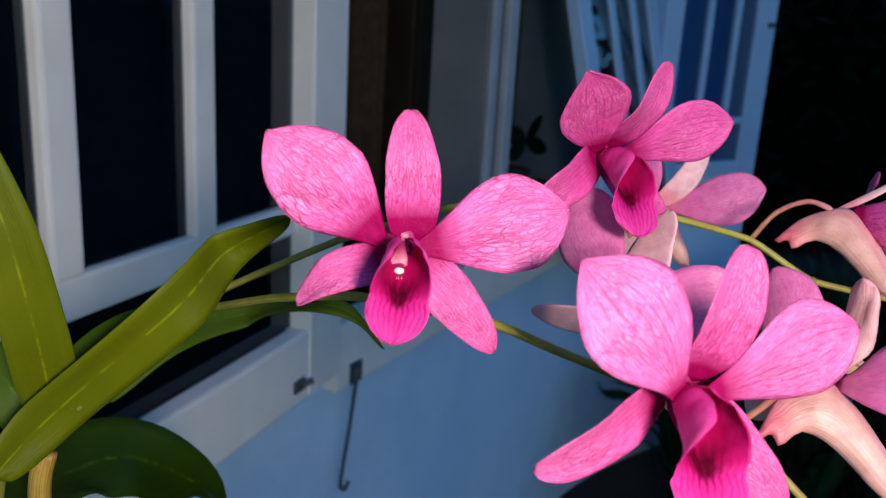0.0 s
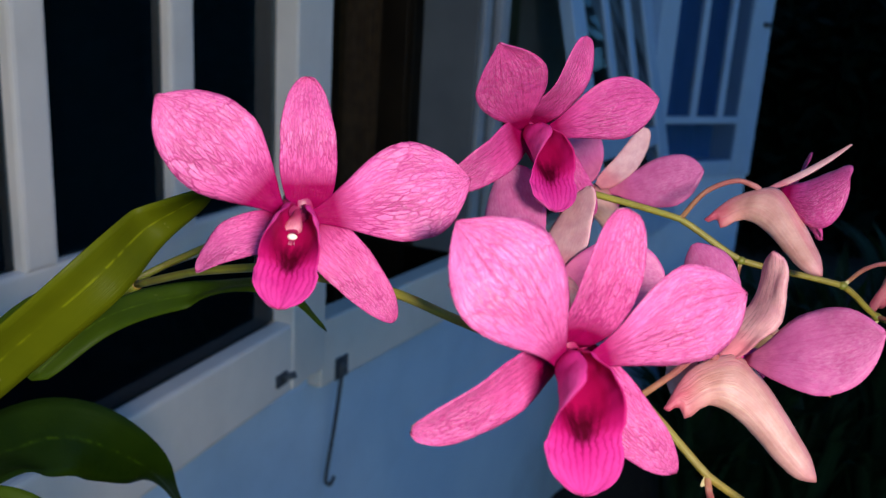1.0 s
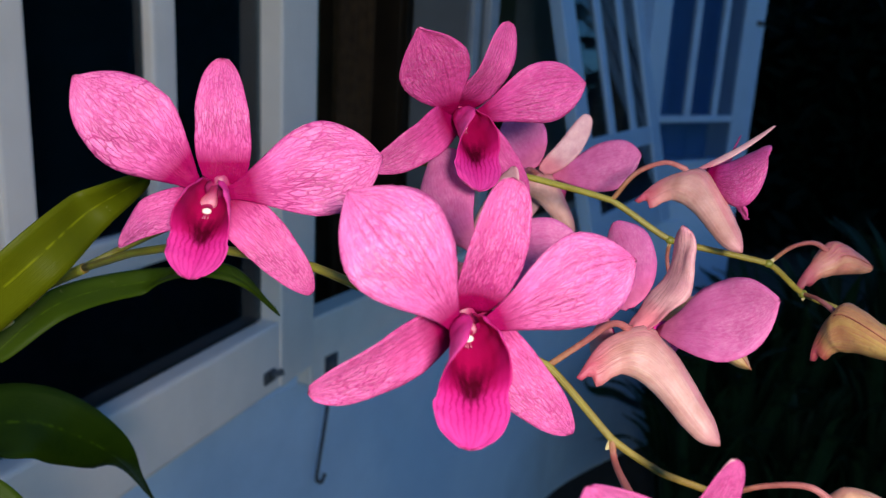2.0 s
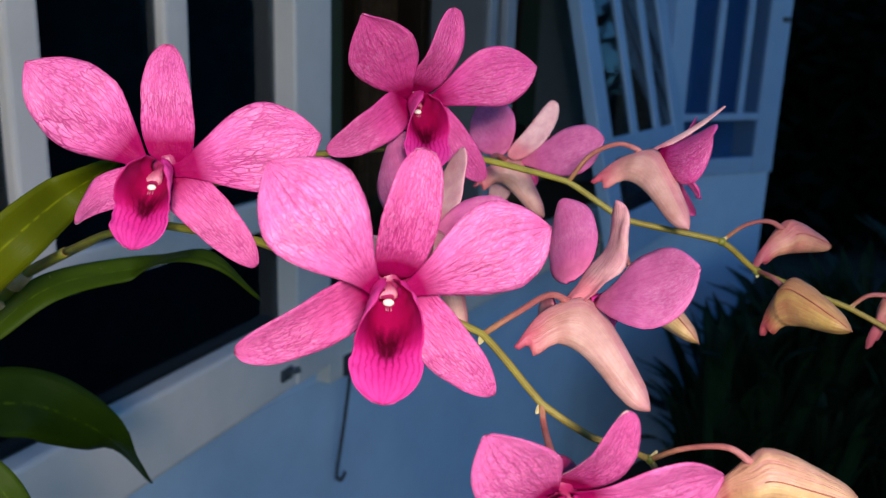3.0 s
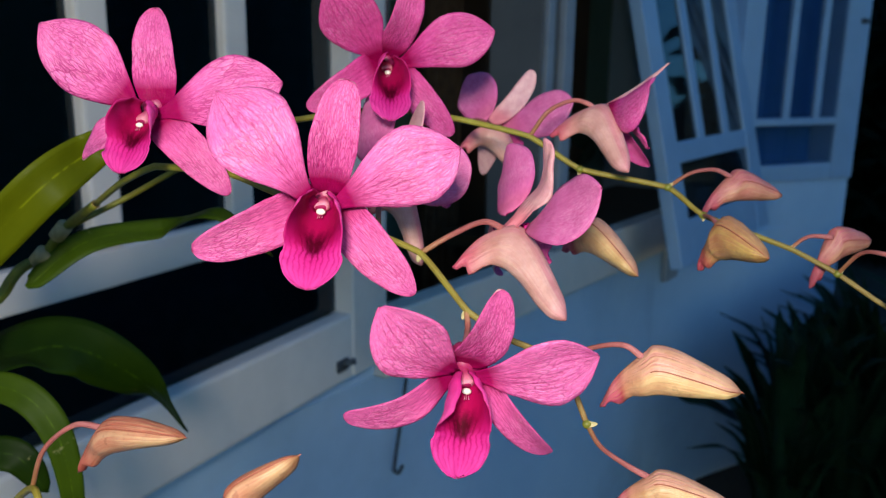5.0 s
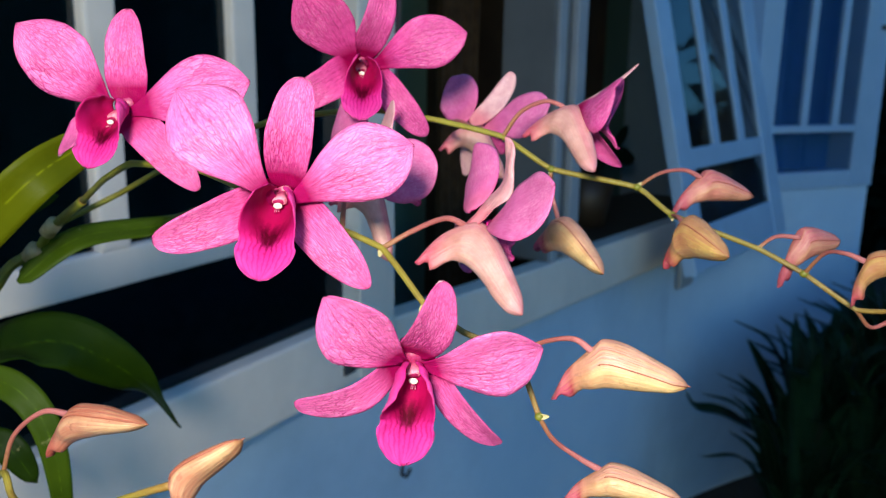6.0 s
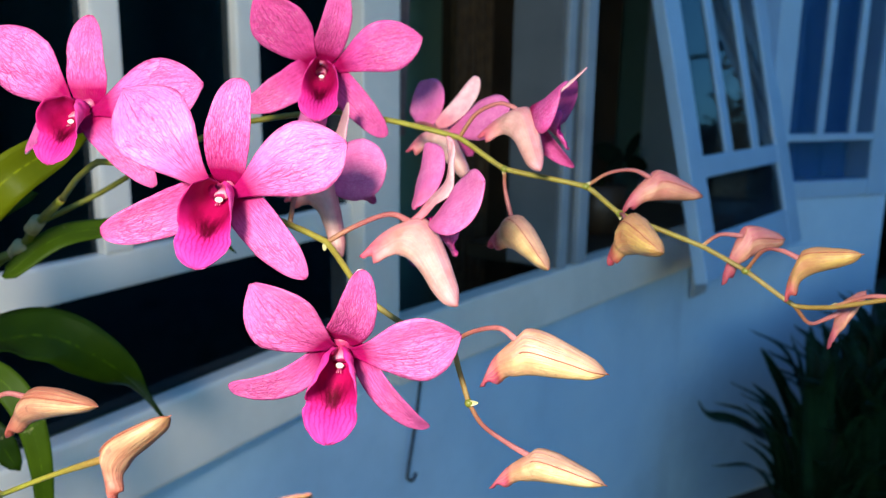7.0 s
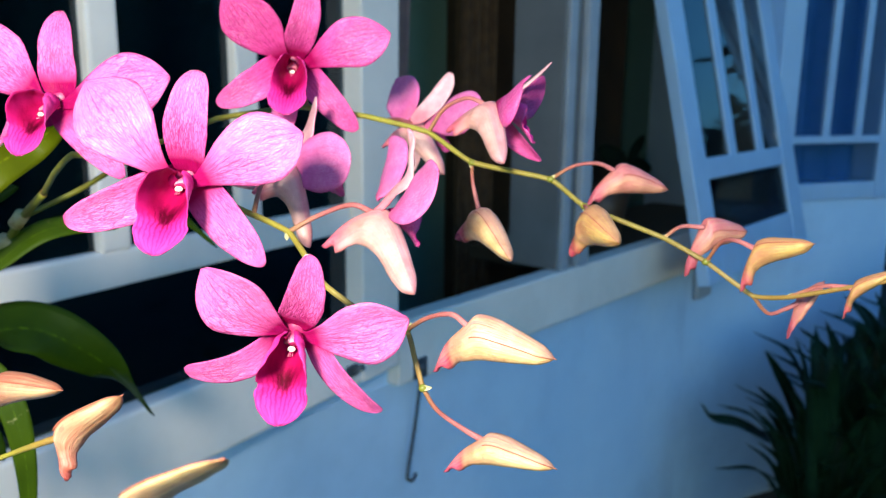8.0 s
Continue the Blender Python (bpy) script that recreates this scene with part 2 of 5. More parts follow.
def glass_material(name, tint):
    mat, nt, bsdf = material(name)
    nt.nodes.remove(bsdf)
    clear = node(nt, "BsdfTransparent", Color=(*tint, 1))
    gloss = node(nt, "BsdfGlossy", Roughness=0.03)
    weight = node(nt, "LayerWeight", Blend=0.5)
    fres = maths(nt, "ADD", maths(nt, "MULTIPLY", maths(nt, "POWER", weight.outputs["Facing"], 4.0), 0.8), 0.04).node
    mix = nt.nodes.new("ShaderNodeMixShader")
    nt.links.new(fres.outputs[0], mix.inputs[0])
    nt.links.new(clear.outputs[0], mix.inputs[1])
    nt.links.new(gloss.outputs[0], mix.inputs[2])
    nt.links.new(mix.outputs[0], nt.nodes["Material Output"].inputs[0])
    return mat


# ---- materials ----
PETAL = petal_material("petal_skin", (0.32, 0.004, 0.09), (0.77, 0.15, 0.42), (0.76, 0.115, 0.38), (0.27, 0.004, 0.085), reticule=0.62)
PETAL_NETTED = petal_material("petal_skin_netted", (0.3, 0.003, 0.08), (0.76, 0.135, 0.4), (0.74, 0.1, 0.36), (0.32, 0.004, 0.115), reticule=0.95)
SEPAL = petal_material("sepal_skin", (0.28, 0.002, 0.07), (0.74, 0.115, 0.37), (0.74, 0.105, 0.36), (0.33, 0.005, 0.12), 0.95, reticule=0.9)
PETAL_DEEP = petal_material("petal_skin_deep", (0.28, 0.002, 0.07), (0.64, 0.07, 0.31), (0.66, 0.065, 0.3), (0.28, 0.003, 0.1), 0.95, reticule=0.6)
PETAL_BACK = petal_material("petal_underside", (0.62, 0.14, 0.3), (0.6, 0.13, 0.34), (0.58, 0.1, 0.31), (0.5, 0.055, 0.24), 0.5, bump=0.25, reticule=0.2)
SEPAL_BACK = petal_material("sepal_underside", (0.62, 0.21, 0.25), (0.63, 0.36, 0.37), (0.61, 0.33, 0.34), (0.54, 0.23, 0.27), 0.4, bump=0.2, reticule=0.15)
LIP = petal_material("lip_skin", (0.62, 0.03, 0.24), (0.7, 0.06, 0.31), (0.7, 0.07, 0.33), (0.42, 0.005, 0.14), 0.5, 0.45, 0.2)
THROAT = lip_material("lip_inside")
COLUMN = streaked("column_skin", ((0.0, (0.3, 0.004, 0.08)), (0.45, (0.48, 0.03, 0.15)), (0.75, (0.66, 0.17, 0.3)), (1.0, (0.74, 0.3, 0.4))), (0.5, 0.06, 0.2), 0.35, specks=0.0)
ANTHER = plain("anther_white", (0.8, 0.74, 0.66), (0.9, 0.86, 0.78), 400.0, 0.35)
BUD = streaked("bud_skin", ((0.0, (0.3, 0.008, 0.08)), (0.05, (0.5, 0.045, 0.15)), (0.19, (0.6, 0.1, 0.19)), (0.225, (0.44, 0.06, 0.09)), (0.26, (0.68, 0.34, 0.2)), (0.4, (0.7, 0.46, 0.23)), (0.85, (0.7, 0.5, 0.22)), (1.0, (0.36, 0.2, 0.06))), (0.68, 0.3, 0.17), 0.4, blush=(0.7, 0.32, 0.27))
BLUSH = streaked("sepal_blush", ((0.0, (0.4, 0.015, 0.08)), (0.1, (0.56, 0.08, 0.14)), (0.2, (0.62, 0.16, 0.19)), (0.27, (0.66, 0.32, 0.28)), (0.42, (0.68, 0.42, 0.35)), (0.8, (0.67, 0.38, 0.34)), (0.95, (0.64, 0.29, 0.31)), (1.0, (0.42, 0.15, 0.14))), (0.58, 0.23, 0.25), 0.4, scale=18.0, blush=(0.63, 0.22, 0.27), bump=0.25, specks=0.0)
BUD_OCHRE = streaked("bud_skin_ochre", ((0.0, (0.24, 0.008, 0.05)), (0.12, (0.45, 0.06, 0.11)), (0.22, (0.36, 0.08, 0.06)), (0.28, (0.54, 0.31, 0.12)), (0.85, (0.56, 0.37, 0.11)), (1.0, (0.32, 0.19, 0.05))), (0.44, 0.16, 0.1), 0.6, blush=(0.52, 0.24, 0.13))
BUD_PEACH = streaked("bud_skin_peach", specks=0.4, stops=((0.0, (0.3, 0.03, 0.04)), (0.16, (0.5, 0.14, 0.1)), (0.36, (0.6, 0.33, 0.2)), (0.85, (0.62, 0.39, 0.2)), (1.0, (0.36, 0.2, 0.06))), streak=(0.46, 0.13, 0.08), amount=0.6, blush=(0.5, 0.12, 0.08))
BUD_PINK = streaked("bud_skin_pink", ((0.0, (0.22, 0.008, 0.05)), (0.18, (0.44, 0.07, 0.12)), (0.3, (0.54, 0.27, 0.17)), (1.0, (0.5, 0.24, 0.16))), (0.48, 0.14, 0.13), 0.6, blush=(0.5, 0.14, 0.18))
SEAM = plain("seam_line", (0.3, 0.08, 0.05), (0.42, 0.13, 0.07), 300.0, 0.6)
STALK = streaked("flower_stalk", ((0.0, (0.36, 0.2, 0.06)), (0.4, (0.42, 0.13, 0.11)), (1.0, (0.55, 0.2, 0.2))), (0.3, 0.07, 0.07), 0.6)
STEM = streaked("spike_stem", ((0.0, (0.18, 0.21, 0.02)), (0.3, (0.33, 0.31, 0.03)), (0.6, (0.3, 0.25, 0.03)), (1.0, (0.36, 0.2, 0.05))), (0.17, 0.12, 0.02), 0.6, scale=9.0)
CANE = streaked("cane_skin", ((0.0, (0.3, 0.2, 0.04)), (0.5, (0.2, 0.24, 0.02)), (1.0, (0.22, 0.26, 0.02))), (0.12, 0.12, 0.02), 0.5)
CANE_DRY = streaked("cane_skin_dry", ((0.0, (0.3, 0.2, 0.04)), (0.6, (0.26, 0.2, 0.03)), (1.0, (0.42, 0.27, 0.035))), (0.16, 0.07, 0.012), 0.7, scale=20.0)
SHEATH = plain("dry_sheath", (0.38, 0.32, 0.14), (0.55, 0.48, 0.26), 300.0, 0.7)
LEAF = leaf_material("leaf_light", (0.055, 0.072, 0.0014), (0.1, 0.115, 0.0022), 0.25)
LEAF_MID = leaf_material("leaf_mid", (0.028, 0.055, 0.002), (0.05, 0.085, 0.003), 0.3)
SEPAL_OLD = petal_material("sepal_faded", (0.66, 0.2, 0.24), (0.66, 0.34, 0.34), (0.6, 0.22, 0.28), (0.12, 0.01, 0.05), 0.55, bump=0.3, reticule=0.2)
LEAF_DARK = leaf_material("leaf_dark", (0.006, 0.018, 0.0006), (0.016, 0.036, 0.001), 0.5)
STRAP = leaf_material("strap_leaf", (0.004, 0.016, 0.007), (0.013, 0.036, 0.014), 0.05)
# leaf colour near black: the garden's lack of light is put into it
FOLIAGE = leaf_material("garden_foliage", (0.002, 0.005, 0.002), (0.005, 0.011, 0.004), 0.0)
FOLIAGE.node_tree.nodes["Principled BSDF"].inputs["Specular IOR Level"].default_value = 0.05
BARK = plain("bark", (0.03, 0.022, 0.015), (0.07, 0.05, 0.035), 12.0, 0.9, 0.6, 0.01)
WALL = plain("blue_plaster", (0.44, 0.61, 0.78), (0.54, 0.7, 0.84), 4.0, 0.75, 0.25, 0.002, (0.2, 0.31, 0.43))
TRIM = plain("white_paint", (0.78, 0.7, 0.61), (0.87, 0.79, 0.7), 9.0, 0.42, 0.15, 0.001, (0.55, 0.52, 0.46))
SASH = plain("pale_blue_paint", (0.33, 0.47, 0.63), (0.39, 0.54, 0.69), 9.0, 0.4, 0.15, 0.001, (0.29, 0.41, 0.54))
# green wall paint darkened so that the rooms' dimness sits in the colour
GREEN = plain("dimmed_green_paint", (0.1, 0.19, 0.15), (0.14, 0.24, 0.19), 3.0, 0.8, 0.1)
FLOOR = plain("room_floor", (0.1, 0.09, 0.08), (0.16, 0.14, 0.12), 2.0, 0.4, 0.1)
CURTAIN = plain("brown_curtain", (0.055, 0.028, 0.012), (0.11, 0.06, 0.025), 30.0, 0.85, 0.3)
CURTAIN_PINK = plain("rose_curtain", (0.16, 0.1, 0.1), (0.24, 0.15, 0.14), 30.0, 0.85, 0.3)
WOOD = plain("dark_cabinet", (0.02, 0.012, 0.007), (0.05, 0.03, 0.015), 8.0, 0.5, 0.2)
METAL = plain("tarnished_metal", (0.05, 0.058, 0.066), (0.1, 0.11, 0.12), 60.0, 0.6, 0.3, 0.001, None, 0.4)
SOIL = plain("garden_soil", (0.025, 0.02, 0.014), (0.06, 0.05, 0.03), 3.0, 0.95, 0.7, 0.02)
GLASS = glass_material("window_glass", (0.36, 0.43, 0.48))
GLASS_CLEAR = glass_material("clear_glass", (0.66, 0.76, 0.82))
GLASS_DARK = glass_material("tinted_glass", (0.16, 0.26, 0.35))
# the pier's white paint, greyed: shade of the turned-away reveal is in the colour
REVEAL = plain("shaded_reveal_paint", (0.13, 0.132, 0.135), (0.18, 0.18, 0.18), 9.0, 0.6, 0.15, 0.001, (0.15, 0.155, 0.16))
# dimness of the mouldings put into the colour; also used for the shadow strip
MOULD = plain("shaded_grey_paint", (0.3, 0.32, 0.34), (0.38, 0.4, 0.42), 9.0, 0.5, 0.15, 0.001, (0.22, 0.23, 0.25))
CURTAIN_BLUE = plain("blue_curtain", (0.06, 0.19, 0.42), (0.09, 0.24, 0.5), 25.0, 0.8, 0.3)


# ---- mesh helpers ----
def part(name, bm, mats, parent=None, label="", smooth=True):
    """One mesh object, its origin at its middle, under its thing."""
    mats = mats if isinstance(mats, (list, tuple)) else [mats]
    co = [v.co for v in bm.verts]
    mid = sum(co, Vector()) / len(co)
    bmesh.ops.translate(bm, verts=bm.verts, vec=-mid)
    me = bpy.data.meshes.new(name)
    bm.to_mesh(me)
    bm.free()
    for m in mats:
        me.materials.append(m)
    if smooth:
        me.polygons.foreach_set("use_smooth", [True] * len(me.polygons))
    ob = new(name, me)
    if parent is not None:
        ob.parent = parent
        above = Vector(parent.location)
        if parent.parent is not None:
            above += Vector(parent.parent.location)
        ob.location = mid - above
    else:
        ob.location = mid
    if label:
        ob["label"] = label
    return ob


def thing(name, at, label, category, group="", kind=""):
    ob = new(name)
    ob.location = at
    ob.empty_display_size = 0.02
    return tagged(ob, label, category, group, kind)


def spline(points, steps):
    """Smooth line through the given points."""
    pts = [Vector(p) for p in points]
    pts = [2 * pts[0] - pts[1], *pts, 2 * pts[-1] - pts[-2]]
    out = []
    for i in range(1, len(pts) - 2):
        a, b, c, e = pts[i - 1 : i + 3]
        for k in range(steps):
            t = k / steps
            out.append(0.5 * (2 * b + (c - a) * t + (2 * a - 5 * b + 4 * c - e) * t * t + (3 * b - a - 3 * c + e) * t ** 3))
    out.append(pts[-2])
    return out


def along(values, v):
    """A value between evenly or freely spaced (at, value) stops."""
    for (a, x), (b, y) in zip(values, values[1:]):
        if v <= b:
            k = (v - a) / (b - a)
            k = k * k * (3 - 2 * k)
            return x + (y - x) * k
    return values[-1][1]


def tube(line, radius, sides=10, lobes=0.0, squash=1.0):
    """A closed tube along a line; radius is a function of 0..1."""
    bm = bmesh.new()
    uv = bm.loops.layers.uv.new("UVMap")
    count = len(line)
    rings, turn = [], None
    for i, p in enumerate(line):
        ahead = (line[min(i + 1, count - 1)] - line[max(i - 1, 0)]).normalized()
        if turn is None:
            turn = ahead.orthogonal().normalized() if abs(ahead.z) > 0.95 else ahead.cross(Vector((0, 0, 1))).normalized()
        turn = (turn - ahead * turn.dot(ahead)).normalized()
        other = ahead.cross(turn)
        v = i / (count - 1)
        ring = []
        for k in range(sides):
            a = 2 * math.pi * k / sides
            r = radius(v) * (1 + lobes * math.cos(3 * a))
            ring.append(bm.verts.new(p + turn * (r * math.cos(a)) + other * (r * squash * math.sin(a))))
        rings.append(ring)
    for i in range(count - 1):
        for k in range(sides):
            f = bm.faces.new((rings[i][k], rings[i][(k + 1) % sides], rings[i + 1][(k + 1) % sides], rings[i + 1][k]))
            for loop, (du, dv) in zip(f.loops, ((0, 0), (1, 0), (1, 1), (0, 1))):
                loop[uv].uv = ((k + du) / sides, (i + dv) / (count - 1))
    bm.faces.new(list(reversed(rings[0])))
    bm.faces.new(rings[-1])
    return bm


def shell(rows, thick, back=1):
    """A thin closed blade from a grid of points: front faces, back faces (second material) and rim."""
    bm = bmesh.new()
    uv = bm.loops.layers.uv.new("UVMap")
    nv, nu = len(rows), len(rows[0])
    normals = []
    for i in range(nv):
        line = []
        for j in range(nu):
            dv = rows[min(i + 1, nv - 1)][j] - rows[max(i - 1, 0)][j]
            du = rows[i][min(j + 1, nu - 1)] - rows[i][max(j - 1, 0)]
            n = du.cross(dv)
            line.append(n.normalized() if n.length > 1e-12 else Vector((0, 0, 0)))
        normals.append(line)
    front = [[bm.verts.new(p) for p in row] for row in rows]
    rear = [[bm.verts.new(p - n * thick * (0.35 if j in (0, nu - 1) or i == nv - 1 else 1.0)) for j, (p, n) in enumerate(zip(row, line))] for i, (row, line) in enumerate(zip(rows, normals))]

    def face(verts, coords, slot):
        f = bm.faces.new(verts)
        f.material_index = slot
        for loop, c in zip(f.loops, coords):
            loop[uv].uv = c

    at = lambda i, j: (j / (nu - 1), i / (nv - 1))
    for i in range(nv - 1):
        for j in range(nu - 1):
            ids = ((i, j), (i, j + 1), (i + 1, j + 1), (i + 1, j))
            face([front[a][b] for a, b in ids], [at(*q) for q in ids], 0)
            ids = ids[::-1]
            face([rear[a][b] for a, b in ids], [at(*q) for q in ids], back)
    border = [(0, j) for j in range(nu)] + [(i, nu - 1) for i in range(1, nv)] + [(nv - 1, j) for j in range(nu - 2, -1, -1)] + [(i, 0) for i in range(nv - 2, 0, -1)]
    for a, b in zip(border, border[1:] + border[:1]):
        face([front[b[0]][b[1]], front[a[0]][a[1]], rear[a[0]][a[1]], rear[b[0]][b[1]]], [at(*b), at(*a), at(*a), at(*b)], 0)
    return bm


def blade(base, tip, facing, width, shape=(0.8, 0.42), bow=0.0, cup=0.0, bend=0.0, twist=0.0, hook=0.0, ruffle=0.0, claw=0.12, nu=12, nv=18, thick=0.0005, seed=0, nick=0.0):
    """A tepal from base to tip that shows its upper side towards facing. bow: lifts the middle; cup: lifts the sides;
    bend: swings the middle sideways; hook: throws the end back; all as shares of the length."""
    base, tip, facing = Vector(base), Vector(tip), Vector(facing).normalized()
    ahead = tip - base
    length = ahead.length
    ahead.normalize()
    up = (facing - ahead * facing.dot(ahead)).normalized()
    side = ahead.cross(up)
    a, b = shape
    peak = a / (a + b)
    top = peak ** a * (1 - peak) ** b
    rows = []
    for i in range(nv + 1):
        v = i / nv
        vv = 1 - (1 - v) ** 1.5 if v > 0.5 else v * (1 - 0.5 ** 1.5) / 0.5
        w = width / 2 * ((vv ** a) * (max(1 - vv, 0.0) ** b) / top * (1 - claw) + claw * (1 - vv) ** 0.7)
        w = max(w, 0.00012)
        row = []
        for j in range(nu + 1):
            u = -1 + 2 * j / nu
            turn = twist * vv * math.pi / 180
            s = side * math.cos(turn) + up * math.sin(turn)
            n = up * math.cos(turn) - side * math.sin(turn)
            lift = bow * math.sin(math.pi * vv) * length + cup * u * u * w * 2 - hook * length * max(0.0, vv - 0.55) ** 2 * 4
            wave = noise.noise(Vector((u * 1.3 + seed * 7.1, vv * 4.0, seed * 3.3))) * ruffle * length * (0.3 + abs(u))
            edge = 1 + 0.05 * noise.noise(Vector((seed + (3 if u > 0 else 9), vv * 7, 1.7)))
            pull = nick * length * math.exp(-((u * 2.2) ** 2)) * vv ** 8
            row.append(base + ahead * (length * vv - pull) + s * (u * w * edge + bend * math.sin(math.pi * vv) * length) + n * (lift + wave))
        rows.append(row)
    return shell(rows, thick)


def lip_mesh(start, middle, tip, facing, size=1.0, curl=1.0, nu=18, nv=40):
    """The lip: a deep scoop with side lobes that stand up beside the column, then a rounded apron with a small point."""
    start, middle, tip, facing = Vector(start), Vector(middle), Vector(tip), Vector(facing).normalized()
    across = facing.cross(Vector((0, 0, 1))).normalized()
    widths = ((0, 0.007), (0.14, 0.0104), (0.3, 0.0118), (0.42, 0.0108), (0.52, 0.0086), (0.6, 0.007), (0.66, 0.007))
    curls = ((0, 2.8), (0.15, 2.6), (0.3, 2.2), (0.42, 1.75), (0.52, 1.15), (0.6, 0.55), (0.72, 0.18), (1, 0.25))
    rows = []
    for i in range(nv + 1):
        v = i / nv
        p = start * (1 - v) ** 2 + middle * 2 * v * (1 - v) + tip * v * v
        ahead = ((middle - start) * (1 - v) + (tip - middle) * v).normalized()
        side = (across - ahead * across.dot(ahead)).normalized()
        n = side.cross(ahead)
        w, c = along(widths, v) * size, along(curls, v) * curl
        if v > 0.66:
            w = (0.007 * max(0.0, 1 - ((v - 0.68) / 0.31) ** 2) ** 0.5 + 0.0002 + 0.0004 * (1 - v)) * size
        r = w / c
        row = []
        for j in range(nu + 1):
            u = -1 + 2 * j / nu
            wave = noise.noise(Vector((u * 3, v * 9, tip.x * 50))) * 0.0016 * abs(u) * min(1.0, max(0.0, (v - 0.5) * 5))
            crease = -0.0005 * math.exp(-((u * 5) ** 2)) * min(1.0, v * 2)
            lobe = max(0.0, u - 0.25) * math.exp(-(((v - 0.3) / 0.2) ** 2)) * size
            row.append(p + (ahead * 0.0065 + n * 0.0055 - side * 0.003) * lobe + side * (r * math.sin(u * c)) + n * (r * (1 - math.cos(u * c)) + wave + crease) - ahead * (0.0012 * size * u * u * (v > 0.55) * (1 - v)))
        rows.append(row)
    return shell(rows, 0.0005)


def ball(at, scale, rot=None, rings=8, segs=12):
    bm = bmesh.new()
    bmesh.ops.create_uvsphere(bm, u_segments=segs, v_segments=rings, radius=1.0)
    m = Matrix.Translation(at) @ (rot if rot is not None else Matrix.Identity(4)) @ Matrix.Diagonal((*scale, 1))
    bmesh.ops.transform(bm, matrix=m, verts=bm.verts)
    return bm


# ---- the house: a wall that runs off at an angle, with a band of windows ----
YAW = radians(28.5)
ALONG = Vector((math.sin(YAW), math.cos(YAW), 0))
OUT = Vector((math.cos(YAW), -math.sin(YAW), 0))
FOOT = Vector((-0.127, 1.113, 0))


def on_wall(s, off, z):
    return FOOT + ALONG * s + OUT * off + Vector((0, 0, z))


def slab(s0, s1, o0, o1, z0, z1, place=on_wall, round_by=0.0):
    """A bevelled block in the wall's own directions: along, out and up."""
    bm = bmesh.new()
    bmesh.ops.create_cube(bm, size=1.0)
    for v in bm.verts:
        v.co = (s0 + (s1 - s0) * (v.co.x + 0.5), o0 + (o1 - o0) * (v.co.y + 0.5), z0 + (z1 - z0) * (v.co.z + 0.5))
    if round_by:
        bmesh.ops.bevel(bm, geom=list(bm.edges), offset=round_by, segments=2, affect="EDGES", profile=0.6)
    for v in bm.verts:
        v.co = place(*v.co)
    bmesh.ops.recalc_face_normals(bm, faces=bm.faces)
    return bm


def joined(*pieces):
    bm = bmesh.new()
    for piece in pieces:
        me = bpy.data.meshes.new("piece")
        piece.to_mesh(me)
        piece.free()
        bm.from_mesh(me)
        bpy.data.meshes.remove(me)
    return bm


HEAD, TOP = 1.95, 2.9
ground_bm = bmesh.new()
bmesh.ops.create_grid(ground_bm, x_segments=60, y_segments=60, size=60)
for v in ground_bm.verts:
    v.co.z = noise.noise(v.co * 0.4) * 0.02 - 0.02
tagged(part("ground", ground_bm, SOIL), "dark bare garden soil in dusk shade", "ground", kind="structure")

tagged(part("wall_1", slab(-2.6, 1.1, -0.15, -0.01, -0.05, 0.748), WALL, smooth=False), "pale blue plaster wall below the window band, smudged", "wall", kind="structure")
tagged(part("wall_2", slab(-2.6, 1.52, -0.15, -0.01, HEAD, TOP), WALL, smooth=False), "pale blue plaster wall above the windows", "wall", kind="structure")
tagged(part("wall_3", slab(-2.6, -1.25, -0.15, -0.01, 0.748, HEAD), WALL, smooth=False), "pale blue plaster wall beside the windows", "wall", kind="structure")

tagged(part("wall_11", slab(-1.25, -0.0255, -0.05, -0.012, 0.748, 0.8), WALL, smooth=False), "pale blue plaster wall under the window leaf", "wall", kind="structure")

# the long sill that carries the windows
tagged(part("window_sill", slab(-0.025, 1.5, -0.03, 0.012, 0.748, 0.852, round_by=0.005), TRIM, smooth=False), "long white-painted wooden bottom rail under the windows", "sill", kind="structure")


def window_pane(parent, s0, s1, z0, z1, off=-0.03, place=on_wall, glass=GLASS):
    ob = part("pane", slab(s0, s1, off - 0.002, off + 0.002, z0, z1, place), glass, parent, smooth=False)
    ob.visible_shadow = False
    return ob


# window leaf with crossed bars, standing ajar: it turns about its post beside the wide opening
LEAF_YAW = radians(19.6)
LEAF_ALONG = Vector((math.sin(LEAF_YAW), math.cos(LEAF_YAW), 0))
LEAF_OUT = Vector((math.cos(LEAF_YAW), -math.sin(LEAF_YAW), 0))
LEAF_FOOT = Vector((-0.117, 1.107, 0))


def on_leaf(s, off, z):
    return LEAF_FOOT + LEAF_ALONG * s + LEAF_OUT * off + Vector((0, 0, z))


win = thing("window_1", on_leaf(-0.5, 0, 0.798), "white wooden window leaf ajar, with crossed bars and dark glass", "window", kind="structure")
part("post", slab(-0.142, -0.0555, -0.0215, 0.018, 0.7975, HEAD, on_leaf, 0.004), TRIM, win, smooth=False)
part("post", slab(-1.25, -1.16, -0.022, 0.0, 0.886, HEAD, on_leaf, 0.004), TRIM, win, smooth=False)
part("bottom_rail", slab(-1.25, -0.056, -0.012, 0.015, 0.797, 0.888, on_leaf, 0.005), TRIM, win, smooth=False)
part("crossbar", slab(-1.16, -0.142, -0.018, -0.002, 1.012, 1.05, on_leaf, 0.004), TRIM, win, smooth=False)
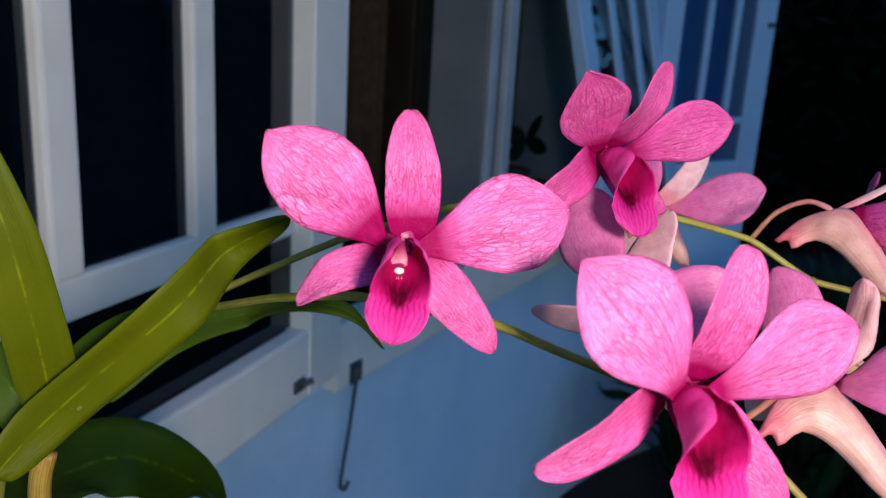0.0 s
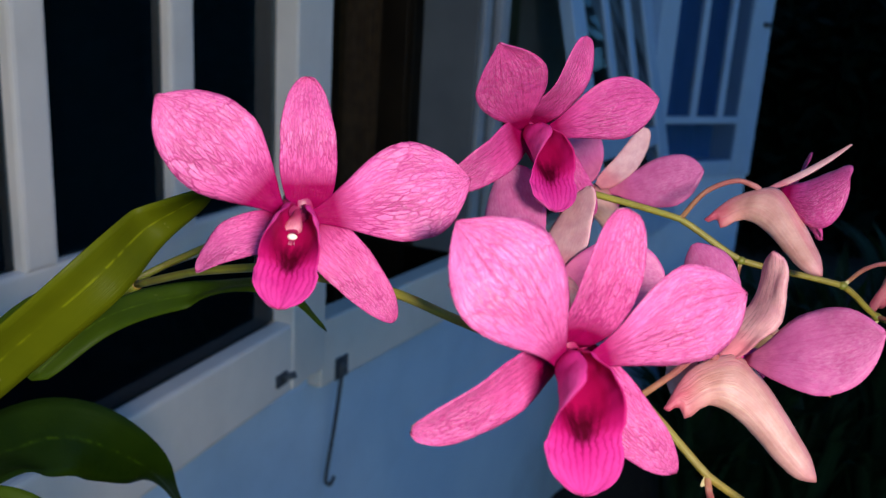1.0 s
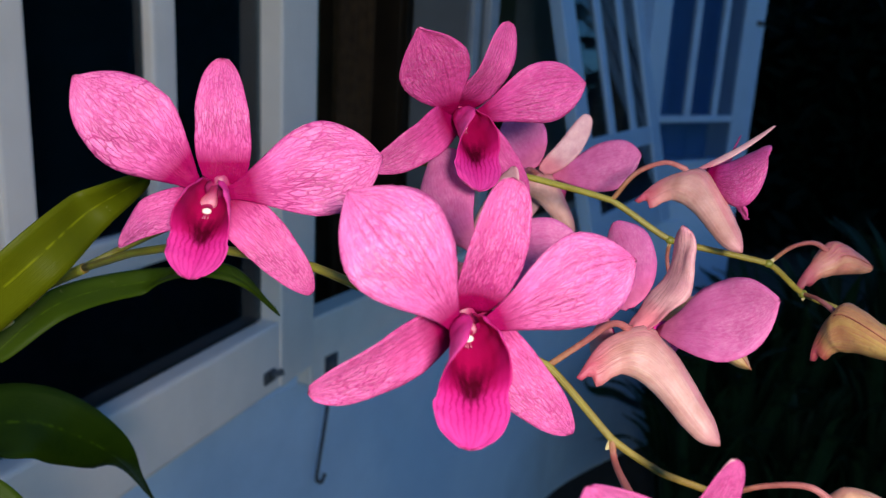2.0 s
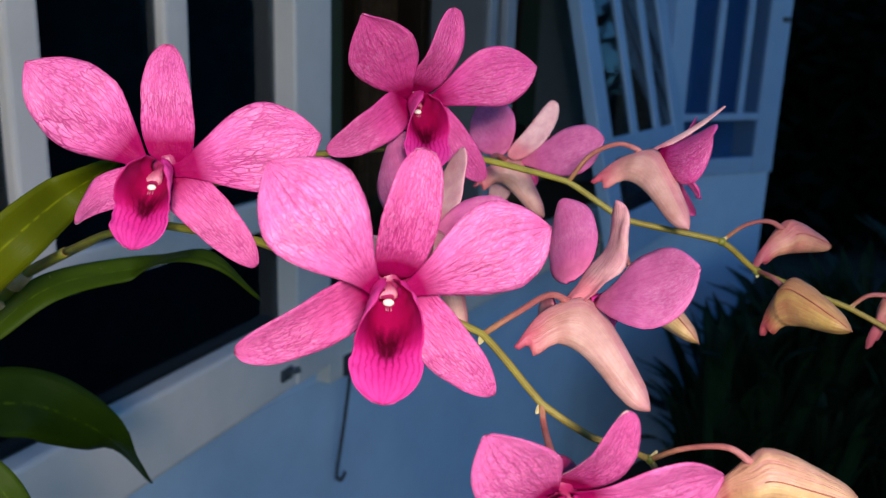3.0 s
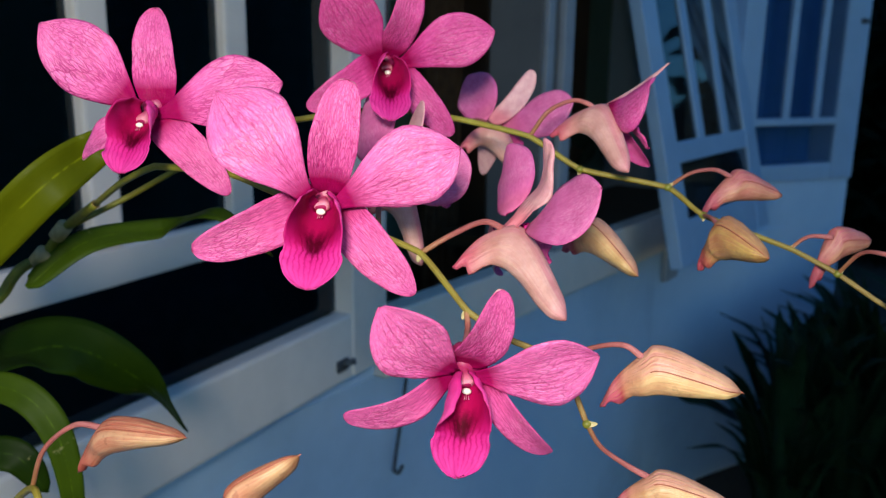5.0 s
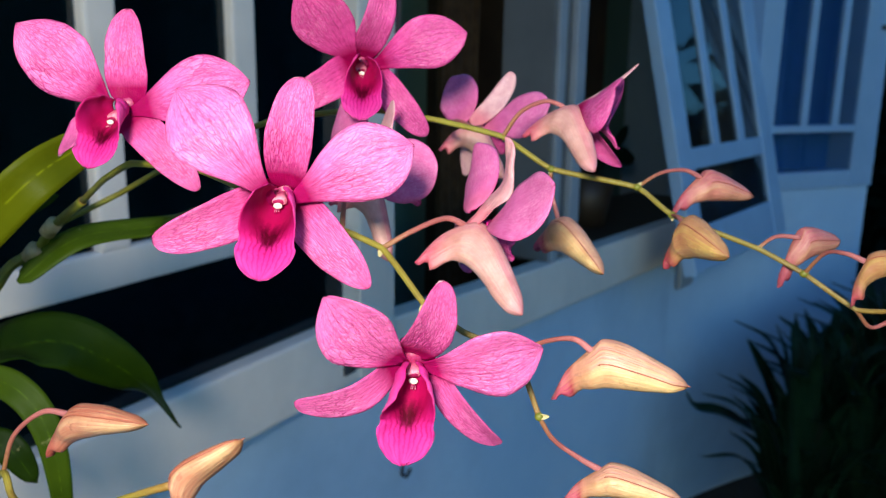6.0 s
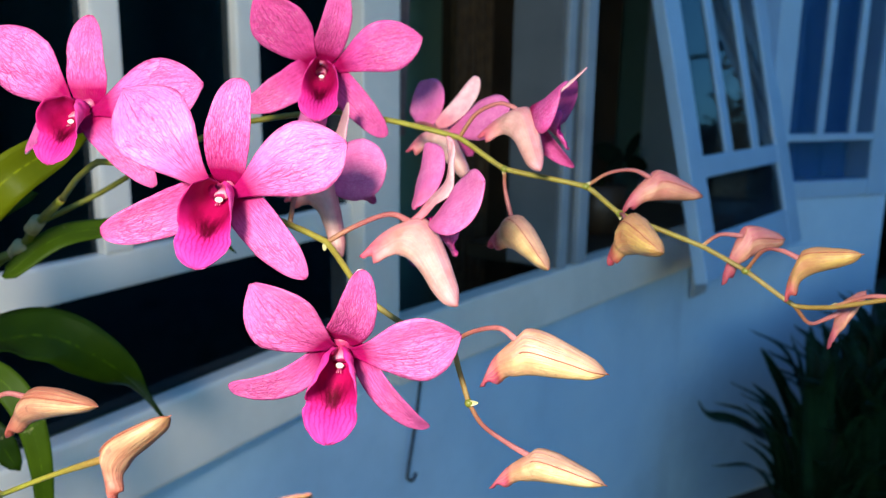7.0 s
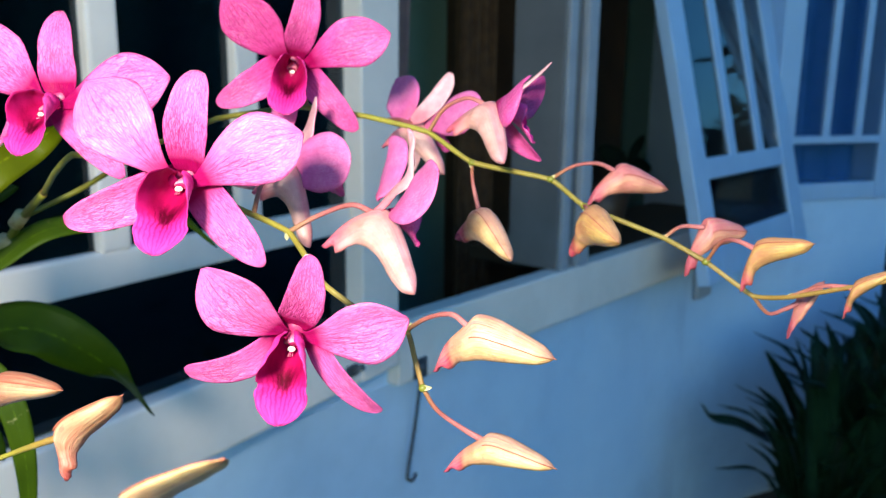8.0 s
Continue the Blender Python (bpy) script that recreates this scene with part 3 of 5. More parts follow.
for s0, s1 in ((-0.347, -0.312), (-0.529, -0.495), (-0.713, -0.679), (-0.898, -0.864)):
    part("bar", slab(s0, s1, -0.018, 0.0, 1.048, HEAD, on_leaf, 0.004), TRIM, win, smooth=False)
for s0, s1 in ((-1.16, -0.898), (-0.864, -0.713), (-0.679, -0.529), (-0.495, -0.347), (-0.312, -0.142)):
    window_pane(win, s0, s1, 1.05, HEAD, -0.014, on_leaf, GLASS_DARK)
window_pane(win, -1.16, -0.142, 0.888, 1.012, -0.014, on_leaf, GLASS_DARK)

# pier between the openings: deep reveal and a moulded front, shade in their paint
pier = thing("window_pier", on_wall(0.49, 0, 0.852), "white-painted window pier with a moulded front", "window pier", kind="structure")
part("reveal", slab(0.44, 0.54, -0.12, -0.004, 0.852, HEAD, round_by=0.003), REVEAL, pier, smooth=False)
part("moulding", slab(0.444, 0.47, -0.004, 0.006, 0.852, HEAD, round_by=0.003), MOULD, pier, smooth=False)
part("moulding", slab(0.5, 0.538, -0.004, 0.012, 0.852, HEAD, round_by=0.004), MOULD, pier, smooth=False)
win3 = thing("window_2", on_wall(1.0, 0, 0.852), "white window frame round a dark greenish room", "window", kind="structure")
part("post", slab(1.47, 1.52, -0.1, 0.004, 0.852, HEAD, round_by=0.004), TRIM, win3, smooth=False)
part("head_rail", slab(0.54, 1.47, -0.1, 0.004, HEAD - 0.06, HEAD, round_by=0.004), TRIM, win3, smooth=False)

# top-hung sash that stands open, lower edge pushed out
TIP = radians(13.5)
HINGE = 1.5


def on_sash(s, off, drop):
    """drop runs down the sash from its hinge, off out of its face."""
    out = math.sin(TIP) * drop + math.cos(TIP) * off
    return on_wall(s, out, HINGE - math.cos(TIP) * drop + math.sin(TIP) * off)


def down(z):
    return (HINGE - z) / math.cos(TIP)


sash = thing("open_window", on_sash(1.13, 0, down(0.785)), "open top-hung window in pale blue paint with glass panes", "window")
part("stile", slab(0.79, 0.872, -0.03, 0.0, -0.3, down(0.785), on_sash, 0.004), SASH, sash, smooth=False)
part("stile", slab(1.372, 1.47, -0.03, 0.0, -0.3, down(0.785), on_sash, 0.004), SASH, sash, smooth=False)
part("crossbar", slab(0.872, 1.372, -0.03, -0.001, down(1.055), down(1.007), on_sash, 0.004), SASH, sash, smooth=False)
part("bottom_rail", slab(0.872, 1.372, -0.03, -0.001, down(0.882), down(0.786), on_sash, 0.004), SASH, sash, smooth=False)
for s0 in (1.005, 1.19):
    part("bar", slab(s0 + 0.014, s0 + 0.058, -0.012, -0.002, -0.3, down(1.055), on_sash, 0.003), SASH, sash, smooth=False)
for s0, s1, d0, d1 in ((0.872, 1.372, -0.3, down(1.055)), (0.872, 1.372, down(1.007), down(0.882))):
    ob = part("pane", slab(s0, s1, -0.011, -0.008, d0, d1, on_sash), GLASS, sash, smooth=False)
    ob.visible_shadow = False

# angled bay beside it
BAY_YAW = radians(55.5)
BAY_ALONG = Vector((math.sin(BAY_YAW), math.cos(BAY_YAW), 0))
BAY_OUT = Vector((math.cos(BAY_YAW), -math.sin(BAY_YAW), 0))
BAY = Vector((0.641, 2.3665, 0))


def on_bay(s, off, z):
    return BAY + BAY_ALONG * s + BAY_OUT * off + Vector((0, 0, z))


# the lower wall swings from the long front into the bay in a soft curve
corner_s = (BAY - FOOT).dot(ALONG) + ((BAY - FOOT).dot(OUT) + 0.01) * -BAY_ALONG.dot(ALONG) / BAY_ALONG.dot(OUT)
bend = [on_wall(1.1, -0.01, 0), on_wall(corner_s, -0.01, 0), on_bay(0.3, -0.012, 0)]
sweep = [bend[0] * (1 - t) ** 2 + bend[1] * 2 * t * (1 - t) + bend[2] * t * t for t in (k / 24 for k in range(25))] + [on_bay(0.482, -0.012, 0)]
turned = bmesh.new()
rows = []
for k, q in enumerate(sweep):
    ahead = (sweep[min(k + 1, len(sweep) - 1)] - sweep[max(k - 1, 0)]).normalized()
    back = q - Vector((ahead.y, -ahead.x, 0)) * 0.13
    rows.append([turned.verts.new(v + Vector((0, 0, z))) for v, z in ((q, -0.05), (q, 0.748), (back, 0.748), (back, -0.05))])
for a, b in zip(rows, rows[1:]):
    for k in range(4):
        turned.faces.new((a[k], b[k], b[(k + 1) % 4], a[(k + 1) % 4]))
turned.faces.new(rows[0])
turned.faces.new(rows[-1][::-1])
bmesh.ops.recalc_face_normals(turned, faces=turned.faces)
tagged(part("wall_4", turned, WALL), "pale blue plaster wall curving into the angled bay", "wall", kind="structure").modifiers.new("edges", "EDGE_SPLIT")
tagged(part("wall_12", slab(-0.15, 0.482, -0.14, -0.012, 0.748, 0.885, on_bay), WALL, smooth=False), "pale blue plaster wall under the bay window", "wall", kind="structure")
tagged(part("wall_5", slab(-0.15, 0.482, -0.14, -0.012, HEAD, TOP, on_bay), WALL, smooth=False), "pale blue plaster wall above the bay window", "wall", kind="structure")
bay_win = thing("window_3", on_bay(0.25, 0, 0.885), "pale blue bay window with slim upright bars", "window", kind="structure")
part("stile", slab(-0.03, 0.045, -0.1, 0.0, 0.885, HEAD, on_bay, 0.004), SASH, bay_win, smooth=False)
part("stile", slab(0.385, 0.482, -0.1, 0.0, 0.885, HEAD, on_bay, 0.004), SASH, bay_win, smooth=False)
part("crossbar", slab(0.045, 0.385, -0.05, -0.003, 1.053, 1.074, on_bay, 0.003), SASH, bay_win, smooth=False)
part("bottom_rail", slab(0.045, 0.385, -0.09, -0.003, 0.885, 0.937, on_bay, 0.004), SASH, bay_win, smooth=False)
for s0 in (0.156, 0.284):
    part("bar", slab(s0, s0 + 0.025, -0.018, -0.002, 1.074, HEAD, on_bay, 0.003), SASH, bay_win, smooth=False)
for s0, s1, z0, z1 in ((0.045, 0.156, 1.074, HEAD), (0.181, 0.284, 1.074, HEAD), (0.309, 0.385, 1.074, HEAD), (0.045, 0.385, 0.937, 1.053)):
    window_pane(bay_win, s0, s1, z0, z1, -0.011, on_bay, GLASS_CLEAR)
hinge = thing("hinge", on_bay(0.455, 0.004, 1.36), "small dark metal hinge on the bay window", "hinge")
part("leaf", slab(0.44, 0.47, 0.0, 0.006, 1.352, 1.367, on_bay, 0.001), METAL, hinge)

# narrow shadow under the sash, laid on as a thin grey slab with added rivet
shade_strip = thing("shadow_strip", on_wall(1.1616, 0.004, 0.6584), "dull grey strip of shadow laid on the wall under the sash", "window stay")
part("strip", slab(1.1176, 1.2056, 0.0, 0.012, 0.6584, 0.8008, on_wall, 0.003), MOULD, shade_strip)
part("rivet", slab(1.1556, 1.1676, 0.012, 0.016, 0.7708, 0.7828, on_wall, 0.001), METAL, shade_strip)

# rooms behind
tagged(part("wall_6", slab(-2.6, 2.6, -2.3, -2.2, -0.05, TOP), GREEN, smooth=False), "green inner wall of the room, dimness put into its paint", "wall", kind="structure")
tagged(part("wall_7", slab(-2.7, -2.6, -2.3, -0.01, -0.05, TOP), GREEN, smooth=False), "green end wall of the room, dimness put into its paint", "wall", kind="structure")
tagged(part("wall_8", slab(2.6, 2.7, -2.3, -0.5, -0.05, TOP), GREEN, smooth=False), "green end wall of the room, dimness put into its paint", "wall", kind="structure")
tagged(part("wall_9", slab(-2.6, 2.6, -0.83, -0.75, -0.05, TOP), GREEN, smooth=False), "green inner wall of the narrow front room, dimness put into its paint", "wall", kind="structure")
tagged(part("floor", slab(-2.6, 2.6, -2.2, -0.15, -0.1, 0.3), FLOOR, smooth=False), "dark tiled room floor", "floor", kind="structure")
tagged(part("ceiling", slab(-2.7, 2.7, -2.3, 0.0, TOP, TOP + 0.12), WALL, smooth=False), "plain white ceiling slab over the rooms", "ceiling", kind="structure")
roof_bm = slab(-2.8, 2.9, -2.4, 0.05, TOP + 0.12, TOP + 0.2)
tagged(part("roof", roof_bm, WOOD, smooth=False), "dark flat roof edge of the house", "roof", kind="structure")
tagged(part("wall_10", slab(0.0, 0.1, -2.6, -0.14, -0.05, TOP, lambda s, o, z: on_bay(s + 0.38, o, z)), WALL, smooth=False), "pale blue outer wall round the corner", "wall", kind="structure")


def curtain(name, s0, s1, off, z0, z1, mat, folds, label, place=on_wall):
    rows = []
    for i in range(13):
        z = z0 + (z1 - z0) * i / 12
        rows.append([place(s0 + (s1 - s0) * j / 40, off + 0.018 * math.sin(j / 40 * folds * 2 * math.pi + 0.2 * i), z) for j in range(41)])
    return tagged(part(name, shell(rows, 0.003, 0), mat), label, "curtain")


curtain("curtain", 0.82, 0.98, -0.58, 0.3, HEAD + 0.4, CURTAIN, 4, "dark brown curtain hanging behind the open window")
curtain("curtain", 0.0, 0.13, -0.12, 1.12, HEAD + 0.1, CURTAIN_PINK, 2, "dull rose curtain gathered at the window post")
curtain("curtain", 0.02, 0.41, -0.075, 0.86, HEAD, CURTAIN_BLUE, 4, "deep blue curtain drawn behind the bay window", on_bay)

# ---- the orchid: canes, spikes and leaves ----
plant = thing("orchid_plant", (-0.11, 0.21, 1.0), "orchid plant with green canes, strap leaves and two arching flower spikes", "orchid plant")


def strap(name, points, width, mat, parent, facing=(0, -0.6, 0.8), fold=0.25, shape=(0.35, 0.45), label="", seed=0):
    """A leaf along a line of points, folded at its midrib and tapering to the tip."""
    line = spline(points, 8)
    n = len(line)
    a, b = shape
    peak = a / (a + b)
    top = peak ** a * (1 - peak) ** b
    face, rows = Vector(facing).normalized(), []
    for i, p in enumerate(line):
        v = i / (n - 1)
        ahead = (line[min(i + 1, n - 1)] - line[max(i - 1, 0)]).normalized()
        up = (face - ahead * face.dot(ahead)).normalized()
        side = ahead.cross(up)
        w = max(width / 2 * (v ** a * (1 - v) ** b / top * 0.88 + 0.12 * (1 - v)), 0.0003)
        row = []
        for j in range(9):
            u = -1 + j / 4
            wave = 0.03 * width * noise.noise(Vector((u * 2, v * 5, seed * 5.7)))
            row.append(p + side * (u * w) + up * (abs(u) ** 1.4 * w * fold + wave))
        rows.append(list(reversed(row)))
    return part(name, shell(rows, 0.0011, 0), mat, parent, label)


strap("leaf", [(-0.1172, 0.1992, 1.1282), (-0.1047, 0.2118, 1.1431), (-0.0708, 0.2145, 1.1745), (-0.0609, 0.2344, 1.1871), (-0.0409, 0.2307, 1.1996)], 0.0194, LEAF, plant, (0.74, -0.67, 0.04), 0.22, (0.37, 0.48), "yellow-green leaf with a pale midrib", 1)
strap("leaf", [(-0.1086, 0.219, 1.1423), (-0.1068, 0.213, 1.155), (-0.1062, 0.207, 1.1715), (-0.1081, 0.202, 1.1961), (-0.113, 0.2, 1.2165), (-0.119, 0.2, 1.234)], 0.0172, LEAF, plant, (0.5, -0.85, 0.1), 0.3, (0.22, 0.5), "yellow-green upright leaf", 2)
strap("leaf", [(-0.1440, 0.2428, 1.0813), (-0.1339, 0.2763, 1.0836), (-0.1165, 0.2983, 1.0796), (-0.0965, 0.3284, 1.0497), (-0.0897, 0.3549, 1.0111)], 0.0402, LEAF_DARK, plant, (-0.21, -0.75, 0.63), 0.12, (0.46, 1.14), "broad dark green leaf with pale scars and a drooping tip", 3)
strap("leaf", [(-0.1142, 0.2621, 1.1217), (-0.0947, 0.2795, 1.1389), (-0.0712, 0.3084, 1.1407), (-0.0334, 0.2850, 1.1532), (-0.0170, 0.3058, 1.1300)], 0.0142, LEAF_MID, plant, (0.34, -0.54, 0.77), 0.2, (0.36, 0.83), "olive green leaf arching to a thin tip", 4)
strap("leaf", [(-0.1208, 0.232, 1.1292), (-0.1052, 0.235, 1.1487), (-0.0907, 0.237, 1.1599), (-0.0734, 0.238, 1.167)], 0.0125, LEAF_MID, plant, (0.3, -0.8, 0.5), 0.2, (0.4, 0.5), "mid-green leaf behind the yellow-green one", 5)
strap("leaf", [(-0.1158, 0.228, 1.1276), (-0.1251, 0.23, 1.1403), (-0.1384, 0.233, 1.155)], 0.019, LEAF_MID, plant, (0.4, -0.9, 0.2), 0.2, (0.4, 0.5), "mid-green leaf leaning outwards", 6)
strap("leaf", [(-0.145, 0.25, 1.078), (-0.117, 0.25, 1.078), (-0.1, 0.25, 1.062), (-0.094, 0.25, 1.03), (-0.096, 0.25, 0.985)], 0.0145, LEAF_MID, plant, (0.5, -0.7, 0.4), 0.2, (0.25, 0.5), "olive green leaf curling downwards", 7)
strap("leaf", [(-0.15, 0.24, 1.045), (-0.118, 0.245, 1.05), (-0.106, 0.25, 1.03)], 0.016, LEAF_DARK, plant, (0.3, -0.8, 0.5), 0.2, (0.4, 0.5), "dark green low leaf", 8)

cane = part("cane", tube(spline([(-0.1, 0.235, -0.03), (-0.104, 0.226, 0.5), (-0.116, 0.222, 0.98), (-0.116, 0.222, 1.06), (-0.1156, 0.222, 1.1085), (-0.1135, 0.224, 1.1232)], 8), lambda v: 0.0042 - 0.001 * v, 12), CANE_DRY, plant, "ribbed orange-brown cane")
cane2 = part("cane", tube(spline([(-0.13, 0.26, -0.03), (-0.15, 0.255, 0.6), (-0.15, 0.25, 1.05), (-0.125, 0.262, 1.12), (-0.1118, 0.272, 1.134), (-0.099, 0.2685, 1.147), (-0.071, 0.25, 1.163)], 8), lambda v: 0.0032 - 0.0014 * v, 12), CANE, plant, "slim green cane with dry pale joints")
for at, way in (((-0.1118, 0.2705, 1.1345), 0.7), ((-0.098, 0.2665, 1.1475), 0.65)):
    part("joint", tube([Vector(at) - Vector((0.003, 0, 0.003)), Vector(at) + Vector((0.0025, -0.001, 0.0025))], lambda v: 0.0034, 12), SHEATH, cane2, "dry pale sheath")

def jointed(points, steps):
    """A stem that runs nearly straight from node to node."""
    line = spline(points, steps)
    for i in range(len(line) - 1):
        a, b = Vector(points[i // steps]), Vector(points[i // steps + 1])
        line[i] = line[i].lerp(a.lerp(b, i % steps / steps), 0.65)
    return line


SPIKE_1 = [(-0.071, 0.25, 1.163), (-0.045, 0.225, 1.176), (-0.018, 0.2, 1.186), (0.016, 0.1815, 1.187), (0.03, 0.179, 1.1825), (0.055, 0.183, 1.172), (0.0755, 0.1785, 1.1655), (0.0908, 0.168, 1.1517), (0.103, 0.166, 1.1445), (0.1185, 0.166, 1.139), (0.1222, 0.1616, 1.1317), (0.1258, 0.1571, 1.1243)]
SPIKE_2 = [(-0.098, 0.2665, 1.1475), (-0.071, 0.278, 1.162), (-0.031, 0.272, 1.183), (0.006, 0.268, 1.197), (0.047, 0.265, 1.203), (0.077, 0.262, 1.1995), (0.1039, 0.2575, 1.194), (0.1232, 0.2511, 1.1829), (0.1548, 0.2462, 1.1779), (0.168, 0.247, 1.168), (0.198, 0.242, 1.158), (0.213, 0.236, 1.151), (0.229, 0.229, 1.141), (0.239, 0.222, 1.143), (0.254, 0.211, 1.15), (0.268, 0.203, 1.156)]
spike1 = part("flower_spike", tube(jointed(SPIKE_1, 6), lambda v: 0.0013 - 0.0005 * v, 10), STEM, plant, "yellow-green arching flower spike")
spike2 = part("flower_spike", tube(jointed(SPIKE_2, 6), lambda v: 0.00135 - 0.0006 * v, 10), STEM, plant, "yellow-green arching flower spike")


def bract(at, way, parent, size=1.0):
    at, way = Vector(at), Vector(way).normalized()
    part("bract", blade(at, at + way * 0.003 * size, (0, -1, 0.3), 0.0016 * size, (0.3, 0.6), 0.1, 0.4, nu=4, nv=6, thick=0.0003), [SHEATH, SHEATH], parent)


for k, way in ((6, (-0.3, 0, -1)), (7, (-0.5, -0.2, -1)), (9, (0.6, 0, 1)), (11, (1, -0.2, 0.2))):
    bract(SPIKE_1[k], way, spike1)
for k, way in ((6, (0.6, 0, 1)), (7, (-0.2, 0, -1)), (8, (0.8, 0, 0.9)), (9, (0.1, 0, -1)), (10, (0.6, 0, 0.5)), (11, (0.6, -0.2, 0.6)), (13, (0.5, 0, 0.5))):
    bract(SPIKE_2[k], way, spike2, 0.8)
for k in (9, 11):
    ball_at = SPIKE_1[k]
    part("node", ball(ball_at, (0.0013, 0.0013, 0.0013)), STEM, spike1)
for k in (7, 8, 9, 11):
    part("node", ball(SPIKE_2[k], (0.0016, 0.0016, 0.0014)), STEM, spike2)


THICK = ((0, 0.1), (0.08, 0.34), (0.2, 0.4), (0.4, 0.95), (0.6, 1.0), (0.8, 0.74), (0.94, 0.4), (1, 0.05))


def stepped(stops, n):
    """n + 1 points along a smooth line through (share, point) stops."""
    dense = spline([p for _, p in stops], 8)
    shares = [a + (b - a) * k / 8 for (a, _), (b, _) in zip(stops, stops[1:]) for k in range(8)] + [1.0]
    out = []
    for i in range(n + 1):
        v, k = i / n, 0
        while k < len(shares) - 2 and shares[k + 1] < v:
            k += 1
        t = (v - shares[k]) / (shares[k + 1] - shares[k])
        out.append(dense[k] * (1 - t) + dense[k + 1] * t)
    return out


def wedge(spur, joint, tip, fat, dip=0.1, bulge=0.28, sides=18):
    """Closed sepals or a bud: the upper edge runs from the spur over the stalk's joint to the tip, the lower edge from the hooked spur to the tip. Gives the mesh and a line along its seam."""
    length = tip - spur
    e = length.normalized()
    rise = joint - spur - e * (joint - spur).dot(e)
    up = rise.normalized()
    side = e.cross(up).normalized()
    side = side if side.y < 0 else -side
    tall = rise.length
    arm = joint - spur
    n = 32
    upper = stepped([(0, spur), (0.2, spur + arm * 0.5 + up * tall * 0.08 - e * tall * 0.1), (0.4, joint), (0.48, joint * 0.86 + tip * 0.14 + up * tall * bulge * 0.95), (0.6, joint * 0.6 + tip * 0.4 + up * tall * bulge * 1.2), (0.8, joint * 0.18 + tip * 0.82 + up * tall * bulge * 0.78), (0.94, joint * 0.04 + tip * 0.96 + up * tall * bulge * 0.35), (1, tip)], n)
    lower = stepped([(0, spur), (0.06, spur + length * 0.04 - up * tall * 0.02), (0.11, spur + length * 0.08 + up * tall * 0.1), (0.16, spur + length * 0.125 + up * tall * 0.03), (0.2, spur + length * 0.165 - up * tall * 0.01), (0.28, spur + length * 0.26 + up * tall * (dip * 0.8 + 0.05)), (0.5, spur + length * 0.46 + up * tall * dip * 0.9), (0.8, spur + length * 0.82 - up * tall * 0.05), (0.94, spur + length * 0.955 - up * tall * 0.05), (1, tip)], n)
    bm = bmesh.new()
    uv = bm.loops.layers.uv.new("UVMap")
    rings, seam = [], []
    for i, (a, b) in enumerate(zip(upper, lower)):
        mid, half, t = (a + b) / 2, (a - b) / 2, fat * along(THICK, i / n)
        if half.length < 0.0002:
            half = up * 0.0002
        ring = []
        for k in range(sides):
            a = 2 * math.pi * k / sides
            swell = 1 + 0.05 * math.cos(3 * a + 0.6) + 0.04 * noise.noise(Vector((i * 0.35, k * 0.6, spur.x * 90)))
            ring.append(bm.verts.new(mid + (half * math.cos(a) + side * t * math.sin(a)) * swell))
        rings.append(ring)
        if 0.42 < i / n < 0.98:
            seam.append(mid + half * 0.42 + side * t * 0.95)
    for i in range(n):
        for k in range(sides):
            f = bm.faces.new((rings[i][k], rings[i][(k + 1) % sides], rings[i + 1][(k + 1) % sides], rings[i + 1][k]))
            for loop, (du, dv) in zip(f.loops, ((0, 0), (1, 0), (1, 1), (0, 1))):
                loop[uv].uv = ((k + du) / sides, (i + dv) / n)
    bm.faces.new(list(reversed(rings[0])))
    bm.faces.new(rings[-1])
    bmesh.ops.recalc_face_normals(bm, faces=bm.faces)
    return bm, seam


